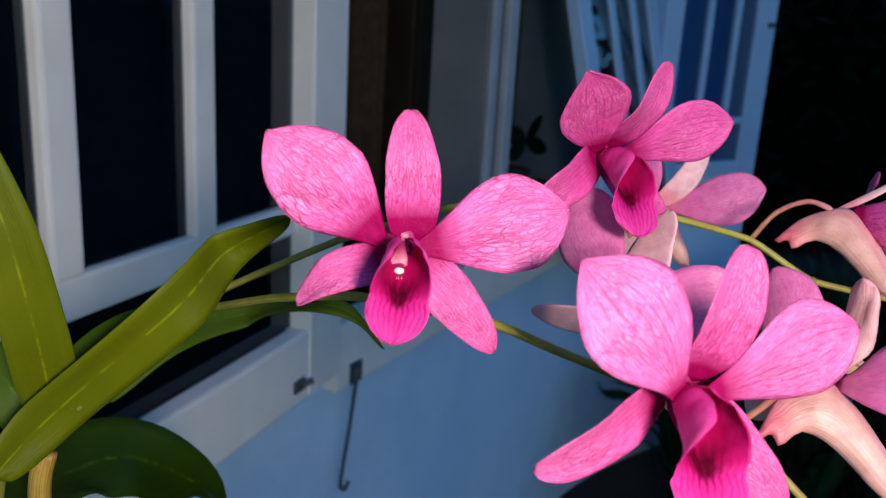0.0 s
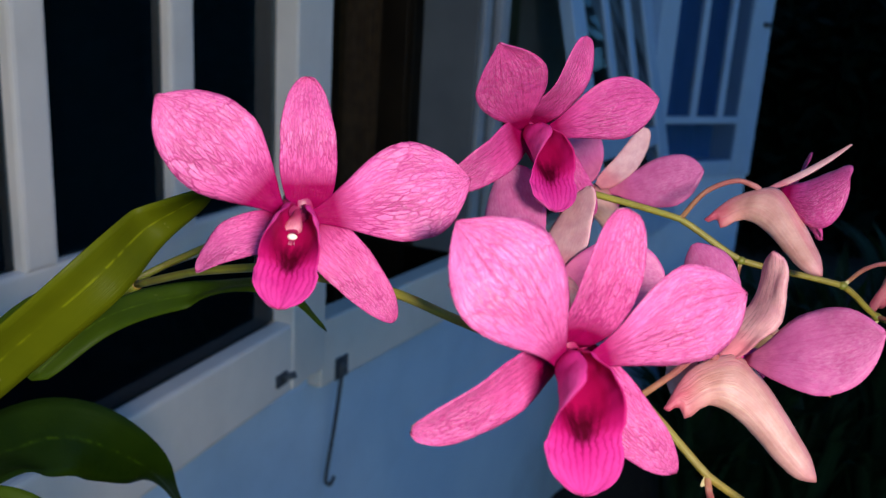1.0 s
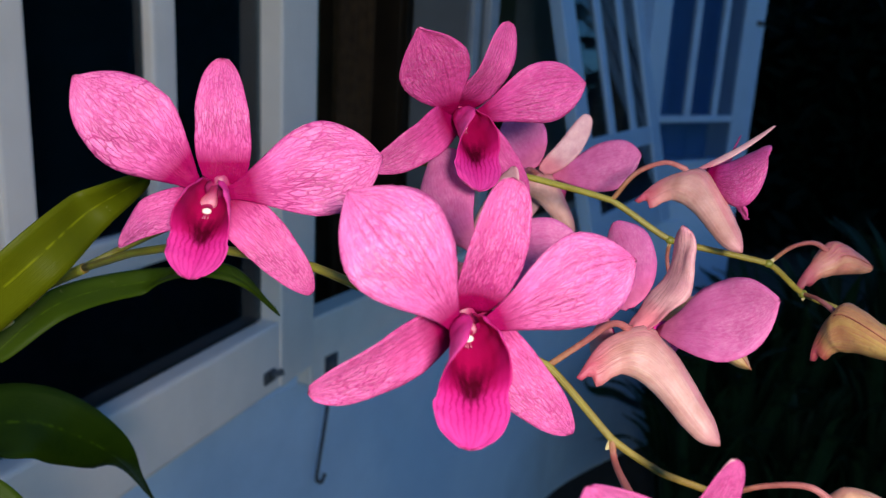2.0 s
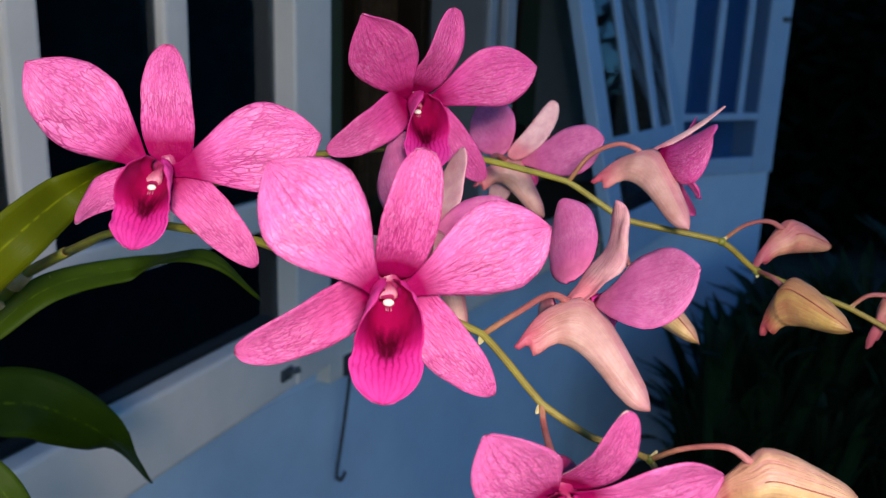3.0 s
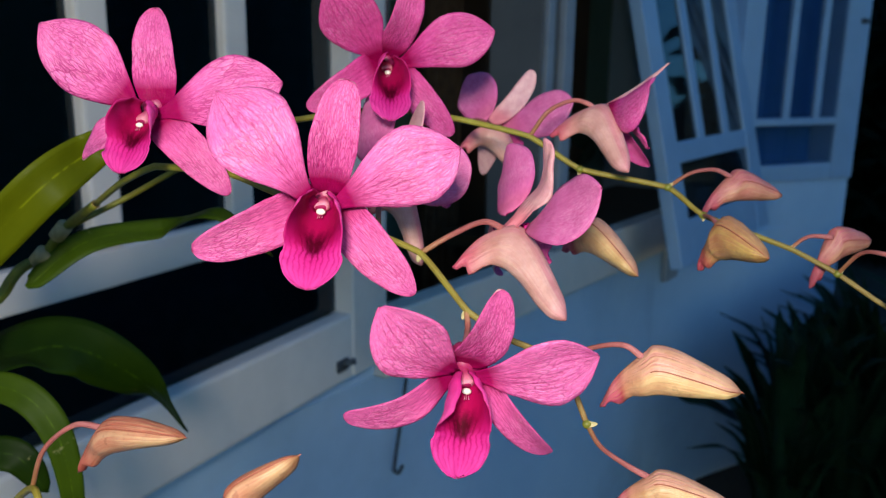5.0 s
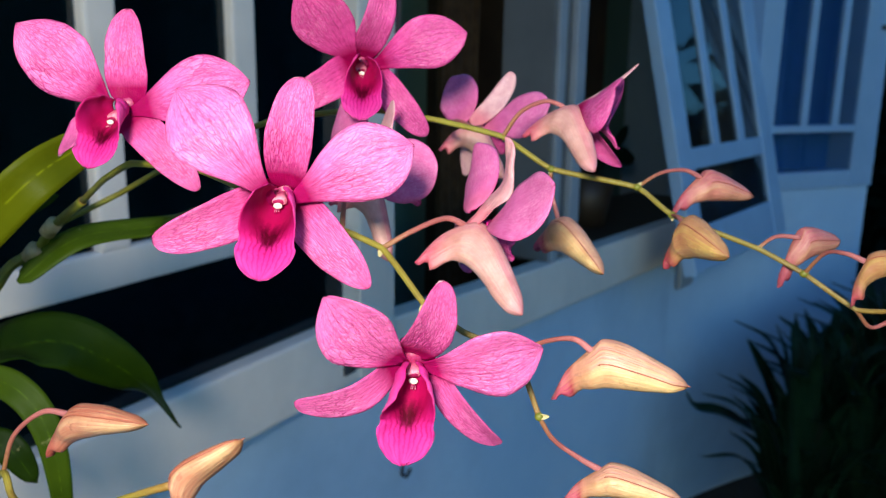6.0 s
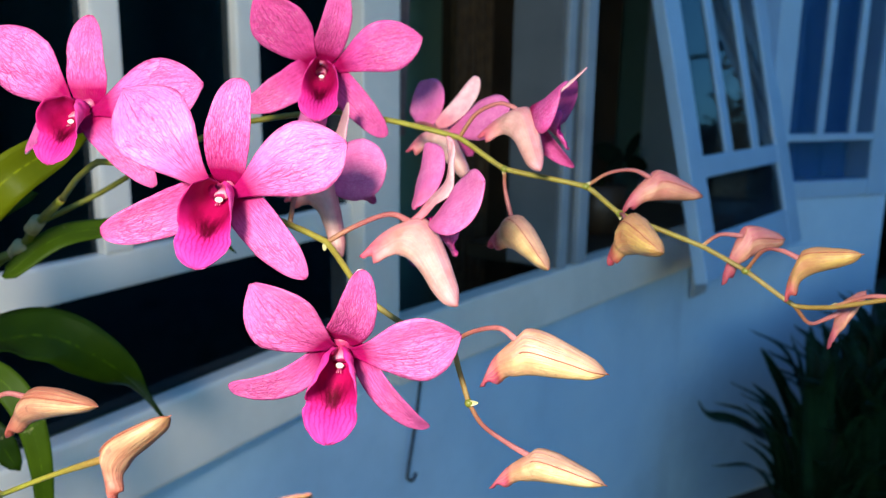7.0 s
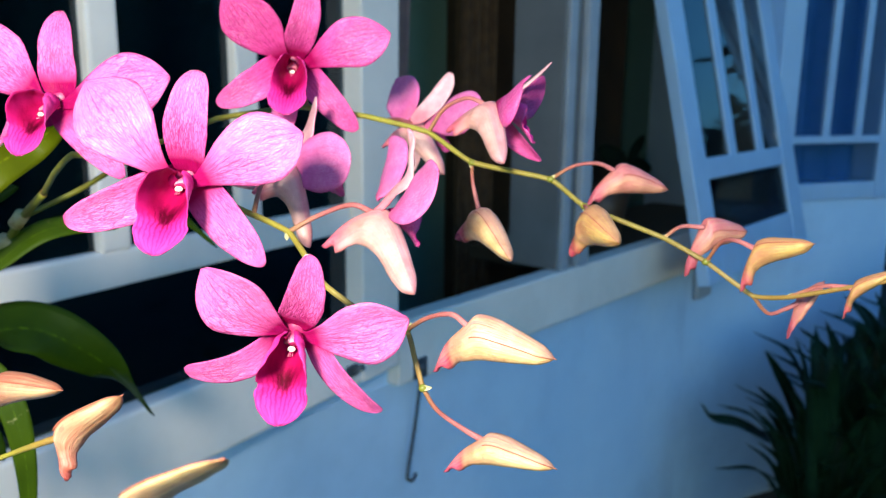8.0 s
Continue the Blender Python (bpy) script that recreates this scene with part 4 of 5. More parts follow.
# ---- the flowers ----
def flower(centre, facing, dorsal, petals, laterals, lip, cap, stalk, label, skin=PETAL, petal_back=PETAL_BACK, chin=None, size=1.0, curl=1.0, seed=0):
    """An orchid flower: dorsal sepal, two petals, two lateral sepals, lip, column with anther cap, stalk. Tepals come as (tip, width, options)."""
    c, f = Vector(centre), Vector(facing).normalized()
    top = thing("orchid_flower", c - f * 0.012, label, "flower", "flowers on the orchid spikes")
    skins, sepal_skins = [skin, petal_back], [SEPAL if skin in (PETAL, PETAL_NETTED) else skin, SEPAL_BACK]

    def start(tip, reach):
        d = Vector(tip) - c
        d = (d - f * d.dot(f)).normalized()
        return c + d * reach - f * 0.001

    tip, width, more = dorsal
    more = dict(more)
    worn = more.pop("skin", None)
    part("dorsal_sepal", blade(more.pop("base", start(tip, 0.0)), tip, more.pop("up", f), width, **{"shape": (0.5, 0.36), "claw": 0.3, "seed": seed, **more}), [worn, worn] if worn else sepal_skins, top)
    for k, (tip, width, more) in enumerate(petals):
        more = dict(more)
        part("petal", blade(more.pop("base", start(tip, -0.001) + f * 0.001), tip, more.pop("up", f), width, **{"shape": (1.05, 0.42), "claw": 0.12, "seed": seed + 1.3 + k, "nick": -0.006, **more}), skins, top)
    for k, (tip, width, more) in enumerate(laterals):
        more = dict(more)
        if "pouch" in more:
            tip, spur, fat = Vector(tip), Vector(more["pouch"]), width / 2
            bm, seam = wedge(spur, Vector(chin[0]) + f * 0.0005 + Vector((0, 0, 0.0008)), tip, fat * 0.62, 0.32, 0.26)
            part("lateral_sepal", bm, BLUSH, top, "cream sepal with a blush-red pouch")
            continue
        base = more.pop("base", start(tip, 0.0005))
        own = more.pop("skin", None)
        part("lateral_sepal", blade(base, tip, more.pop("up", f), width, **{"shape": (0.45, 0.42), "claw": 0.35, "seed": seed + 4.1 + k, **more}), [own, own] if own else sepal_skins, top)
    up = Vector((0, 0, 1))
    up = (up - f * up.z).normalized()
    if lip is not None:
        tip = Vector(lip)
        d = tip - c
        a = c - up * 0.0052 * size - f * 0.001
        flat = d - up * d.dot(up) - f * d.dot(f)
        mid = c + up * d.dot(up) * 0.42 + flat * 0.3 + f * d.dot(f) * 0.62
        part("lip", lip_mesh(a, mid, tip, f, size, curl), [THROAT, LIP], top, "dark magenta lip with upright side lobes")
    if cap is not None:
        cap = Vector(cap)
        col = part("column", tube(spline([c - f * 0.002, c * 0.5 + cap * 0.5 + up * 0.0006, cap + up * 0.001 + f * 0.0003], 6), lambda v: along(((0, 0.0008), (0.4, 0.0011), (0.8, 0.0021), (0.95, 0.0022), (1, 0.0014)), v) * size, 14, 0.12, 0.6), COLUMN, top, "pink hooded column")
        part("anther_cap", ball(cap + f * 0.0008 - up * 0.0002, (0.0012 * size, 0.0008 * size, 0.0008 * size)), ANTHER, col, "white anther cap")
        hair = [tube(spline([cap - up * 0.0008 + f * 0.0002 + f.cross(up) * k * 0.0005, cap - up * 0.0022 + f * 0.0012 + f.cross(up) * k * 0.0008], 3), lambda v: 0.00022 * (1 - 0.5 * v), 5) for k in (-1, 0.2, 1.1)]
        part("stigma", joined(*hair), COLUMN, col)
    if chin is None:
        part("receptacle", ball(c - f * 0.004 - up * 0.001, (0.0048 * size, 0.0048 * size, 0.0052 * size)), COLUMN, top, "dark magenta heart of the flower")
    joint = c - f * 0.006
    if chin is not None:
        joint = Vector(chin[0])
    line = [Vector(p) for p in stalk] + [joint]
    part("stalk", tube(spline(line, 7) if len(line) > 1 else line, lambda v: 0.00085 + 0.0007 * max(0.0, v - 0.6), 10), STALK, top, "reddish flower stalk")
    return top


# broad open flower on the lower spike
flower((-0.0062, 0.1785, 1.2075), (0.1, -0.98, 0.0),
       ((-0.0059, 0.1828, 1.2357), 0.0139, {"base": (-0.0047, 0.1787, 1.2070), "up": (0.27, -0.95, 0.15), "shape": (0.39, 0.42), "bow": 0.088, "cup": 0.105, "bend": 0.007, "twist": 13, "hook": 0.029, "ruffle": 0.03}),
       [((-0.0358, 0.1719, 1.2304), 0.0225, {"base": (-0.0105, 0.1770, 1.2065), "up": (0.12, -0.99, -0.09), "shape": (1.27, 0.87), "bow": 0.038, "cup": 0.020, "bend": 0.014, "twist": -17, "hook": -0.019, "ruffle": 0.03}),
        ((0.0319, 0.1853, 1.2147), 0.0243, {"base": (-0.0043, 0.1777, 1.2047), "up": (0.16, -0.97, 0.16), "shape": (1.68, 0.90), "bow": 0.057, "cup": -0.012, "bend": -0.002, "twist": 13, "hook": -0.007, "ruffle": 0.03})],
       [((-0.0302, 0.1766, 1.1917), 0.0111, {"base": (-0.0072, 0.1794, 1.2018), "up": (0.03, -0.98, 0.22), "shape": (0.35, 0.48), "bow": 0.071, "cup": 0.079, "bend": 0.089, "twist": -23, "hook": 0.071, "ruffle": 0.03}),
        ((0.0164, 0.1786, 1.1811), 0.0134, {"base": (-0.0072, 0.1790, 1.2058), "up": (0.14, -0.98, 0.15), "shape": (0.44, 0.47), "bow": 0.058, "cup": 0.058, "bend": -0.016, "twist": 15, "hook": 0.013, "ruffle": 0.03})],
       (-0.007, 0.158, 1.1895), (-0.0065, 0.171, 1.2022), [(0.006, 0.1845, 1.188), (-0.001, 0.189, 1.196)], "wide open pink orchid flower with crinkled sepals and a curled tip", skin=PETAL_NETTED, size=0.94, seed=1)
# largest open flower
flower((0.0528, 0.1565, 1.1858), (0.16, -0.98, 0.03),
       ((0.0613, 0.1491, 1.2159), 0.0143, {"base": (0.0535, 0.1562, 1.1859), "up": (0.27, -0.92, -0.29), "shape": (0.56, 0.33), "bow": 0.113, "cup": 0.174, "bend": -0.021, "twist": 9, "hook": 0.074, "ruffle": 0.018}),
       [((0.0292, 0.1437, 1.2132), 0.0245, {"base": (0.0525, 0.1519, 1.1822), "up": (0.38, -0.93, 0.04), "shape": (2.34, 0.98), "bow": 0.184, "cup": -0.012, "bend": -0.004, "twist": -6, "hook": 0.062, "ruffle": 0.018}),
        ((0.0891, 0.1588, 1.1988), 0.0228, {"base": (0.0550, 0.1524, 1.1828), "up": (0.31, -0.90, -0.30), "shape": (1.75, 0.83), "bow": 0.056, "cup": -0.011, "bend": -0.040, "twist": 31, "hook": -0.015, "ruffle": 0.018})],
       [((0.0243, 0.1369, 1.1724), 0.0156, {"base": (0.0515, 0.1585, 1.1848), "up": (0.64, -0.76, -0.09), "shape": (0.38, 0.34), "bow": 0.029, "cup": 0.093, "bend": -0.004, "twist": -0, "hook": 0.108, "ruffle": 0.018}),
        ((0.0781, 0.1529, 1.1600), 0.0150, {"base": (0.0529, 0.1576, 1.1850), "up": (0.02, -0.98, 0.20), "shape": (0.48, 0.49), "bow": 0.013, "cup": 0.035, "bend": 0.013, "twist": -1, "hook": 0.000, "ruffle": 0.018})],
       (0.0548, 0.1317, 1.1662), (0.0536, 0.1502, 1.1825), [(0.056, 0.1825, 1.1715), (0.052, 0.175, 1.176)], "large open pink orchid flower with broad veined petals", size=1.08, seed=2)
# flower on the upper spike
flower((0.0505, 0.2475, 1.2218), (0.34, -0.92, -0.1),
       ((0.0643, 0.2316, 1.2479), 0.0141, {"base": (0.0500, 0.2480, 1.2223), "up": (0.28, -0.73, -0.62), "shape": (0.50, 0.32), "bow": 0.130, "cup": 0.066, "bend": -0.011, "twist": -11, "hook": 0.074, "ruffle": 0.018}),
       [((0.0384, 0.2139, 1.2453), 0.0224, {"base": (0.0496, 0.2471, 1.2198), "up": (0.31, -0.64, -0.70), "shape": (1.88, 1.04), "bow": 0.015, "cup": 0.081, "bend": -0.006, "twist": -6, "hook": 0.015, "ruffle": 0.018}),
        ((0.0902, 0.2503, 1.2323), 0.0210, {"base": (0.0534, 0.2467, 1.2188), "up": (0.23, -0.89, -0.40), "shape": (1.68, 0.85), "bow": 0.065, "cup": 0.026, "bend": -0.064, "twist": 19, "hook": -0.018, "ruffle": 0.018})],
       [((0.0261, 0.2294, 1.2043), 0.0152, {"base": (0.0499, 0.2481, 1.2218), "up": (0.61, -0.79, 0.01), "shape": (0.40, 0.41), "bow": 0.093, "cup": 0.078, "bend": -0.001, "twist": 5, "hook": 0.034, "ruffle": 0.018}),
        ((0.0750, 0.2531, 1.1939), 0.0138, {"base": (0.0506, 0.2485, 1.2215), "up": (0.17, -0.98, -0.01), "shape": (0.47, 0.41), "bow": 0.071, "cup": 0.060, "bend": -0.009, "twist": -6, "hook": 0.020, "ruffle": 0.018})],
       (0.0575, 0.219, 1.2015), (0.0522, 0.2418, 1.2174), [(0.05, 0.2648, 1.2025), (0.047, 0.262, 1.212)], "deep pink orchid flower on the upper spike", skin=PETAL_DEEP, seed=3)
# flower at the end of the lower spike
flower((0.0934, 0.1385, 1.1465), (0.16, -0.96, -0.1),
       ((0.1038, 0.1245, 1.1699), 0.0124, {"base": (0.0919, 0.1388, 1.1466), "up": (0.05, -0.84, -0.54), "shape": (0.40, 0.40), "bow": 0.102, "cup": 0.103, "bend": 0.053, "twist": -7, "hook": 0.041, "ruffle": 0.018}),
       [((0.0762, 0.1195, 1.1659), 0.0198, {"base": (0.0919, 0.1379, 1.1444), "up": (0.40, -0.82, -0.41), "shape": (1.61, 0.83), "bow": 0.074, "cup": 0.117, "bend": -0.029, "twist": 6, "hook": 0.032, "ruffle": 0.018}),
        ((0.1266, 0.1362, 1.1521), 0.0204, {"base": (0.0948, 0.1383, 1.1438), "up": (-0.00, -0.97, -0.23), "shape": (1.83, 0.88), "bow": 0.100, "cup": 0.063, "bend": 0.014, "twist": -5, "hook": -0.008, "ruffle": 0.018})],
       [((0.0653, 0.1274, 1.1340), 0.0114, {"base": (0.0911, 0.1389, 1.1466), "up": (0.49, -0.84, -0.24), "shape": (0.60, 0.33), "bow": 0.093, "cup": 0.026, "bend": -0.109, "twist": 0, "hook": 0.036, "ruffle": 0.018}),
        ((0.1156, 0.1442, 1.1198), 0.0095, {"base": (0.0955, 0.1404, 1.1467), "up": (0.03, -0.99, -0.12), "shape": (0.58, 0.30), "bow": 0.082, "cup": 0.086, "bend": 0.016, "twist": -12, "hook": 0.072, "ruffle": 0.018})],
       (0.0939, 0.1229, 1.1237), (0.0948, 0.1326, 1.1426), [(0.0908, 0.168, 1.1517), (0.0915, 0.164, 1.147)], "smaller open pink orchid flower near the end of a spike", size=1.0, seed=4)
# flower seen from the side
flower((0.1025, 0.1955, 1.171), (0.88, 0.45, -0.05),
       ((0.1118, 0.1984, 1.1983), 0.0139, {"base": (0.0993, 0.1944, 1.1709), "up": (0.82, 0.38, -0.43), "shape": (0.51, 0.33), "bow": 0.162, "cup": 0.087, "bend": 0.007, "twist": 3, "hook": 0.050, "ruffle": 0.07, "skin": SEPAL_OLD}),
       [((0.1290, 0.1729, 1.1872), 0.0228, {"base": (0.1062, 0.1934, 1.1708), "up": (0.67, 0.17, -0.72), "shape": (1.18, 0.82), "bow": -0.052, "cup": 0.003, "bend": -0.056, "twist": -43, "hook": 0.099, "ruffle": 0.02}),
        ((0.0987, 0.2229, 1.1934), 0.0204, {"base": (0.1000, 0.2013, 1.1742), "up": (0.63, 0.54, -0.56), "shape": (0.76, 0.60), "bow": 0.018, "cup": 0.156, "bend": 0.021, "twist": 20, "hook": 0.046, "ruffle": 0.02})],
       [((0.1192, 0.1735, 1.1487), 0.0125, {"pouch": (0.0842, 0.1857, 1.1599)}),
        ((0.0975, 0.2232, 1.1487), 0.0135, {"base": (0.0965, 0.2, 1.167), "bow": -0.1, "claw": 0.7, "shape": (0.3, 0.5), "up": (0.9, 0.2, 0.2)})],
       (0.1125, 0.205, 1.1575), None, [(0.0755, 0.1785, 1.1655), (0.084, 0.182, 1.1705), (0.093, 0.19, 1.1735)], "orchid flower seen from behind with cream sepal backs", chin=((0.0993, 0.1946, 1.1704), (0.0842, 0.1857, 1.1599)), size=0.6, seed=5)
# flower behind, on the upper spike
flower((0.0865, 0.312, 1.1945), (0.45, 0.88, 0.05),
       ((0.1029, 0.3105, 1.2178), 0.0103, {"base": (0.0855, 0.3044, 1.1954), "up": (0.07, 0.95, -0.32), "shape": (0.52, 0.33), "bow": 0.001, "cup": -0.024, "bend": -0.078, "twist": -5, "hook": 0.037, "ruffle": 0.02}),
       [((0.0726, 0.3252, 1.2147), 0.0229, {"base": (0.0839, 0.3077, 1.1968), "up": (0.49, 0.76, -0.43), "shape": (0.86, 0.74), "bow": -0.015, "cup": -0.006, "bend": -0.009, "twist": 7, "hook": 0.030, "ruffle": 0.02}),
        ((0.1203, 0.2911, 1.2060), 0.0211, {"base": (0.0900, 0.3098, 1.1934), "up": (0.59, 0.76, -0.27), "shape": (1.48, 0.77), "bow": -0.030, "cup": 0.041, "bend": -0.044, "twist": -0, "hook": -0.009, "ruffle": 0.02})],
       [((0.1009, 0.306, 1.1715), 0.013, {"pouch": (0.0712, 0.3018, 1.184)}), ((0.08, 0.325, 1.17), 0.014, {"claw": 0.6})],
       (0.097, 0.33, 1.18), None, [(0.085, 0.2605, 1.198), (0.078, 0.285, 1.197), (0.08, 0.3, 1.197)], "orchid flower turned away, pale sepal backs", chin=((0.0847, 0.3086, 1.1941), (0.0712, 0.3018, 1.184)), size=0.6, seed=6)
# half-open flower on an arched stalk
flower((0.131, 0.2545, 1.205), (0.98, 0.1, 0.05),
       ((0.1532, 0.2532, 1.2218), 0.0028, {"base": (0.1305, 0.2572, 1.2052), "up": (0.55, 0.45, -0.7), "bow": 0.04, "cup": 0.12, "shape": (0.5, 0.7)}),
       [((0.1443, 0.2339, 1.2140), 0.0204, {"base": (0.1325, 0.2515, 1.2062), "up": (0.85, 0.43, -0.31), "shape": (1.04, 0.43), "bow": -0.037, "cup": 0.187, "bend": -0.220, "twist": 13, "hook": -0.026, "ruffle": 0.02}),
        ((0.1494, 0.2739, 1.2137), 0.0163, {"base": (0.1311, 0.2533, 1.2039), "up": (0.78, -0.57, -0.26), "shape": (1.01, 0.44), "bow": 0.073, "cup": 0.041, "bend": 0.095, "twist": -5, "hook": 0.010, "ruffle": 0.02})],
       [((0.1389, 0.2284, 1.1853), 0.0115, {"pouch": (0.1114, 0.2564, 1.1946)}), ((0.1495, 0.262, 1.1832), 0.0095, {"base": (0.13, 0.2535, 1.204), "claw": 0.4, "bow": 0.06, "cup": 0.3, "up": (-0.3, -0.9, -0.2), "skin": PETAL_DEEP, "shape": (0.5, 0.7)})],
       (0.1475, 0.25, 1.1915), None, [(0.1039, 0.2575, 1.194), (0.1105, 0.2565, 1.2035), (0.1192, 0.2559, 1.2078), (0.125, 0.2545, 1.2068)], "half-open orchid flower on an arched stalk, cream and magenta", skin=PETAL_DEEP, petal_back=PETAL_DEEP, chin=((0.1272, 0.2541, 1.2052), (0.1114, 0.2564, 1.1946)), size=0.6, seed=7)
# flower between the spikes, turned away
flower((0.062, 0.2175, 1.184), (0.3, 0.95, 0.03),
       ((0.0676, 0.2266, 1.2081), 0.0178, {"base": (0.0603, 0.2183, 1.1823), "up": (0.67, 0.63, -0.39), "shape": (0.46, 0.45), "bow": 0.093, "cup": 0.011, "bend": 0.172, "twist": 16, "hook": -0.009, "ruffle": 0.02}),
       [((0.0444, 0.2476, 1.2086), 0.0231, {"base": (0.0578, 0.2172, 1.1836), "up": (0.40, 0.68, -0.61), "shape": (1.62, 0.70), "bow": 0.004, "cup": 0.108, "bend": 0.087, "twist": 20, "hook": 0.017, "ruffle": 0.02}),
        ((0.0868, 0.2080, 1.1868), 0.0236, {"base": (0.0600, 0.2176, 1.1824), "up": (0.37, 0.87, -0.32), "shape": (0.82, 0.51), "bow": -0.009, "cup": -0.006, "bend": 0.002, "twist": -9, "hook": -0.032, "ruffle": 0.02})],
       [((0.071, 0.2085, 1.154), 0.0115, {"pouch": (0.05, 0.206, 1.174)}), ((0.029, 0.215, 1.18), 0.011, {"base": (0.056, 0.212, 1.178), "bow": -0.05, "claw": 0.5, "up": (0.2, 0.9, 0.2)})],
       (0.0775, 0.229, 1.171), None, [(0.062, 0.1815, 1.1705), (0.06, 0.192, 1.178), (0.06, 0.205, 1.184)], "orchid flower turned away behind the large one", chin=((0.06, 0.2125, 1.1835), (0.05, 0.206, 1.174)), size=0.6, seed=8)


# ---- the buds ----
def bud(spur, joint, tip, fat, stalk, label, skin=BUD, dip=0.14, stem=STALK):
    spur, joint, tip = Vector(spur), Vector(joint), Vector(tip)
    top = thing("orchid_bud", joint, label, "flower bud", "buds on the orchid spikes")
    bm, welt = wedge(spur, joint, tip, fat, dip, 0.28)
    body = part("body", bm, skin, top)
    end = (tip - joint).normalized()
    part("beak", tube([tip - end * 0.0008, tip + end * 0.0009], lambda v: fat * 0.07 * (1 - 0.8 * v), 6), SEAM, body)
    part("seam", tube(welt, lambda v: 0.00014, 6), SEAM, body)
    part("stalk", tube(spline([Vector(p) for p in stalk] + [joint - Vector((0, 0, fat * 0.15))], 7), lambda v: 0.0007 + 0.0006 * max(0.0, v - 0.5), 10), stem, top, "slim bud stalk")
    return top


bud((0.129, 0.1573, 1.1299), (0.1396, 0.1547, 1.1462), (0.1646, 0.153, 1.1382), 0.0063, [(0.1185, 0.166, 1.139), (0.1255, 0.162, 1.1445), (0.134, 0.1572, 1.1478)], "plump cream orchid bud with a pink chin on an arched stalk")
bud((0.1325, 0.1575, 1.0978), (0.144, 0.159, 1.1095), (0.166, 0.154, 1.1045), 0.0058, [(0.1258, 0.1571, 1.1243), (0.13, 0.1578, 1.1175), (0.1375, 0.1588, 1.112)], "plump cream orchid bud hanging from the spike's end")
bud((0.1181, 0.2467, 1.1525), (0.127, 0.2485, 1.1641), (0.1433, 0.2205, 1.1511), 0.006, [(0.1232, 0.2511, 1.1829), (0.1235, 0.252, 1.175)], "cream orchid bud hanging on a straight red stalk")
bud((0.1686, 0.2533, 1.1674), (0.1791, 0.2578, 1.1815), (0.1997, 0.2671, 1.173), 0.0052, [(0.1548, 0.2462, 1.1779), (0.163, 0.25, 1.1828), (0.172, 0.2545, 1.1838)], "blushed orchid bud on an arched stalk", BUD_PINK, 0.14)
bud((0.1645, 0.2272, 1.1522), (0.1705, 0.2285, 1.1685), (0.1808, 0.2035, 1.163), 0.0052, [(0.168, 0.247, 1.168), (0.169, 0.238, 1.169)], "cream orchid bud tucked under the spike", BUD_OCHRE, 0.12)
bud((0.2065, 0.2435, 1.1435), (0.2125, 0.2435, 1.163), (0.229, 0.255, 1.16), 0.0042, [(0.198, 0.242, 1.158), (0.204, 0.2425, 1.1625)], "small reddish orchid bud", BUD_PINK, 0.26)
bud((0.2223, 0.2141, 1.1459), (0.2262, 0.2163, 1.161), (0.2415, 0.205, 1.1652), 0.004, [(0.213, 0.236, 1.151), (0.217, 0.229, 1.16), (0.221, 0.221, 1.162)], "small ochre orchid bud", BUD_OCHRE, 0.32)
bud((0.2425, 0.233, 1.1249), (0.2455, 0.234, 1.139), (0.2535, 0.236, 1.146), 0.0042, [(0.229, 0.229, 1.141), (0.235, 0.231, 1.1345), (0.241, 0.233, 1.136)], "small reddish orchid bud pointing down", BUD_PINK, 0.0)
bud((0.254, 0.21, 1.14), (0.256, 0.21, 1.151), (0.2665, 0.205, 1.1578), 0.0038, [(0.239, 0.222, 1.143), (0.248, 0.216, 1.149)], "small ochre orchid bud at the spike's tip", BUD_OCHRE, 0.3)
# a lower, shorter spike comes in from below
low_spike = thing("low_spike", (-0.09, 0.16, 1.06), "short bud-bearing orchid spike rising from below", "flower spike")
part("stem", tube(spline([(-0.1, 0.21, 1.04), (-0.06, 0.165, 1.075), (-0.031, 0.14, 1.1), (-0.02, 0.13, 1.098), (0.01, 0.106, 1.1085)], 6), lambda v: 0.0013 - 0.0004 * v, 10), STEM, low_spike)
bud((-0.0155, 0.1395, 1.1068), (-0.0085, 0.142, 1.1205), (0.0184, 0.1365, 1.1215), 0.0056, [(-0.031, 0.14, 1.1), (-0.026, 0.14, 1.1125), (-0.017, 0.1415, 1.12)], "peach orchid bud with brown specks on a curved stalk", BUD_PEACH)
bud((0.05, 0.0955, 1.1165), (0.0455, 0.1007, 1.1262), (0.0611, 0.1037, 1.1365), 0.0052, [(0.01, 0.106, 1.1085), (0.028, 0.1035, 1.1175)], "ochre orchid bud leaning upright", BUD_PEACH, 0.34, STEM)
bud((0.087, 0.062, 1.128), (0.0935, 0.06, 1.137), (0.1178, 0.0472, 1.1531), 0.0056, [(0.06, 0.085, 1.112), (0.078, 0.068, 1.126)], "bright yellow orchid bud", BUD, 0.2, STEM)

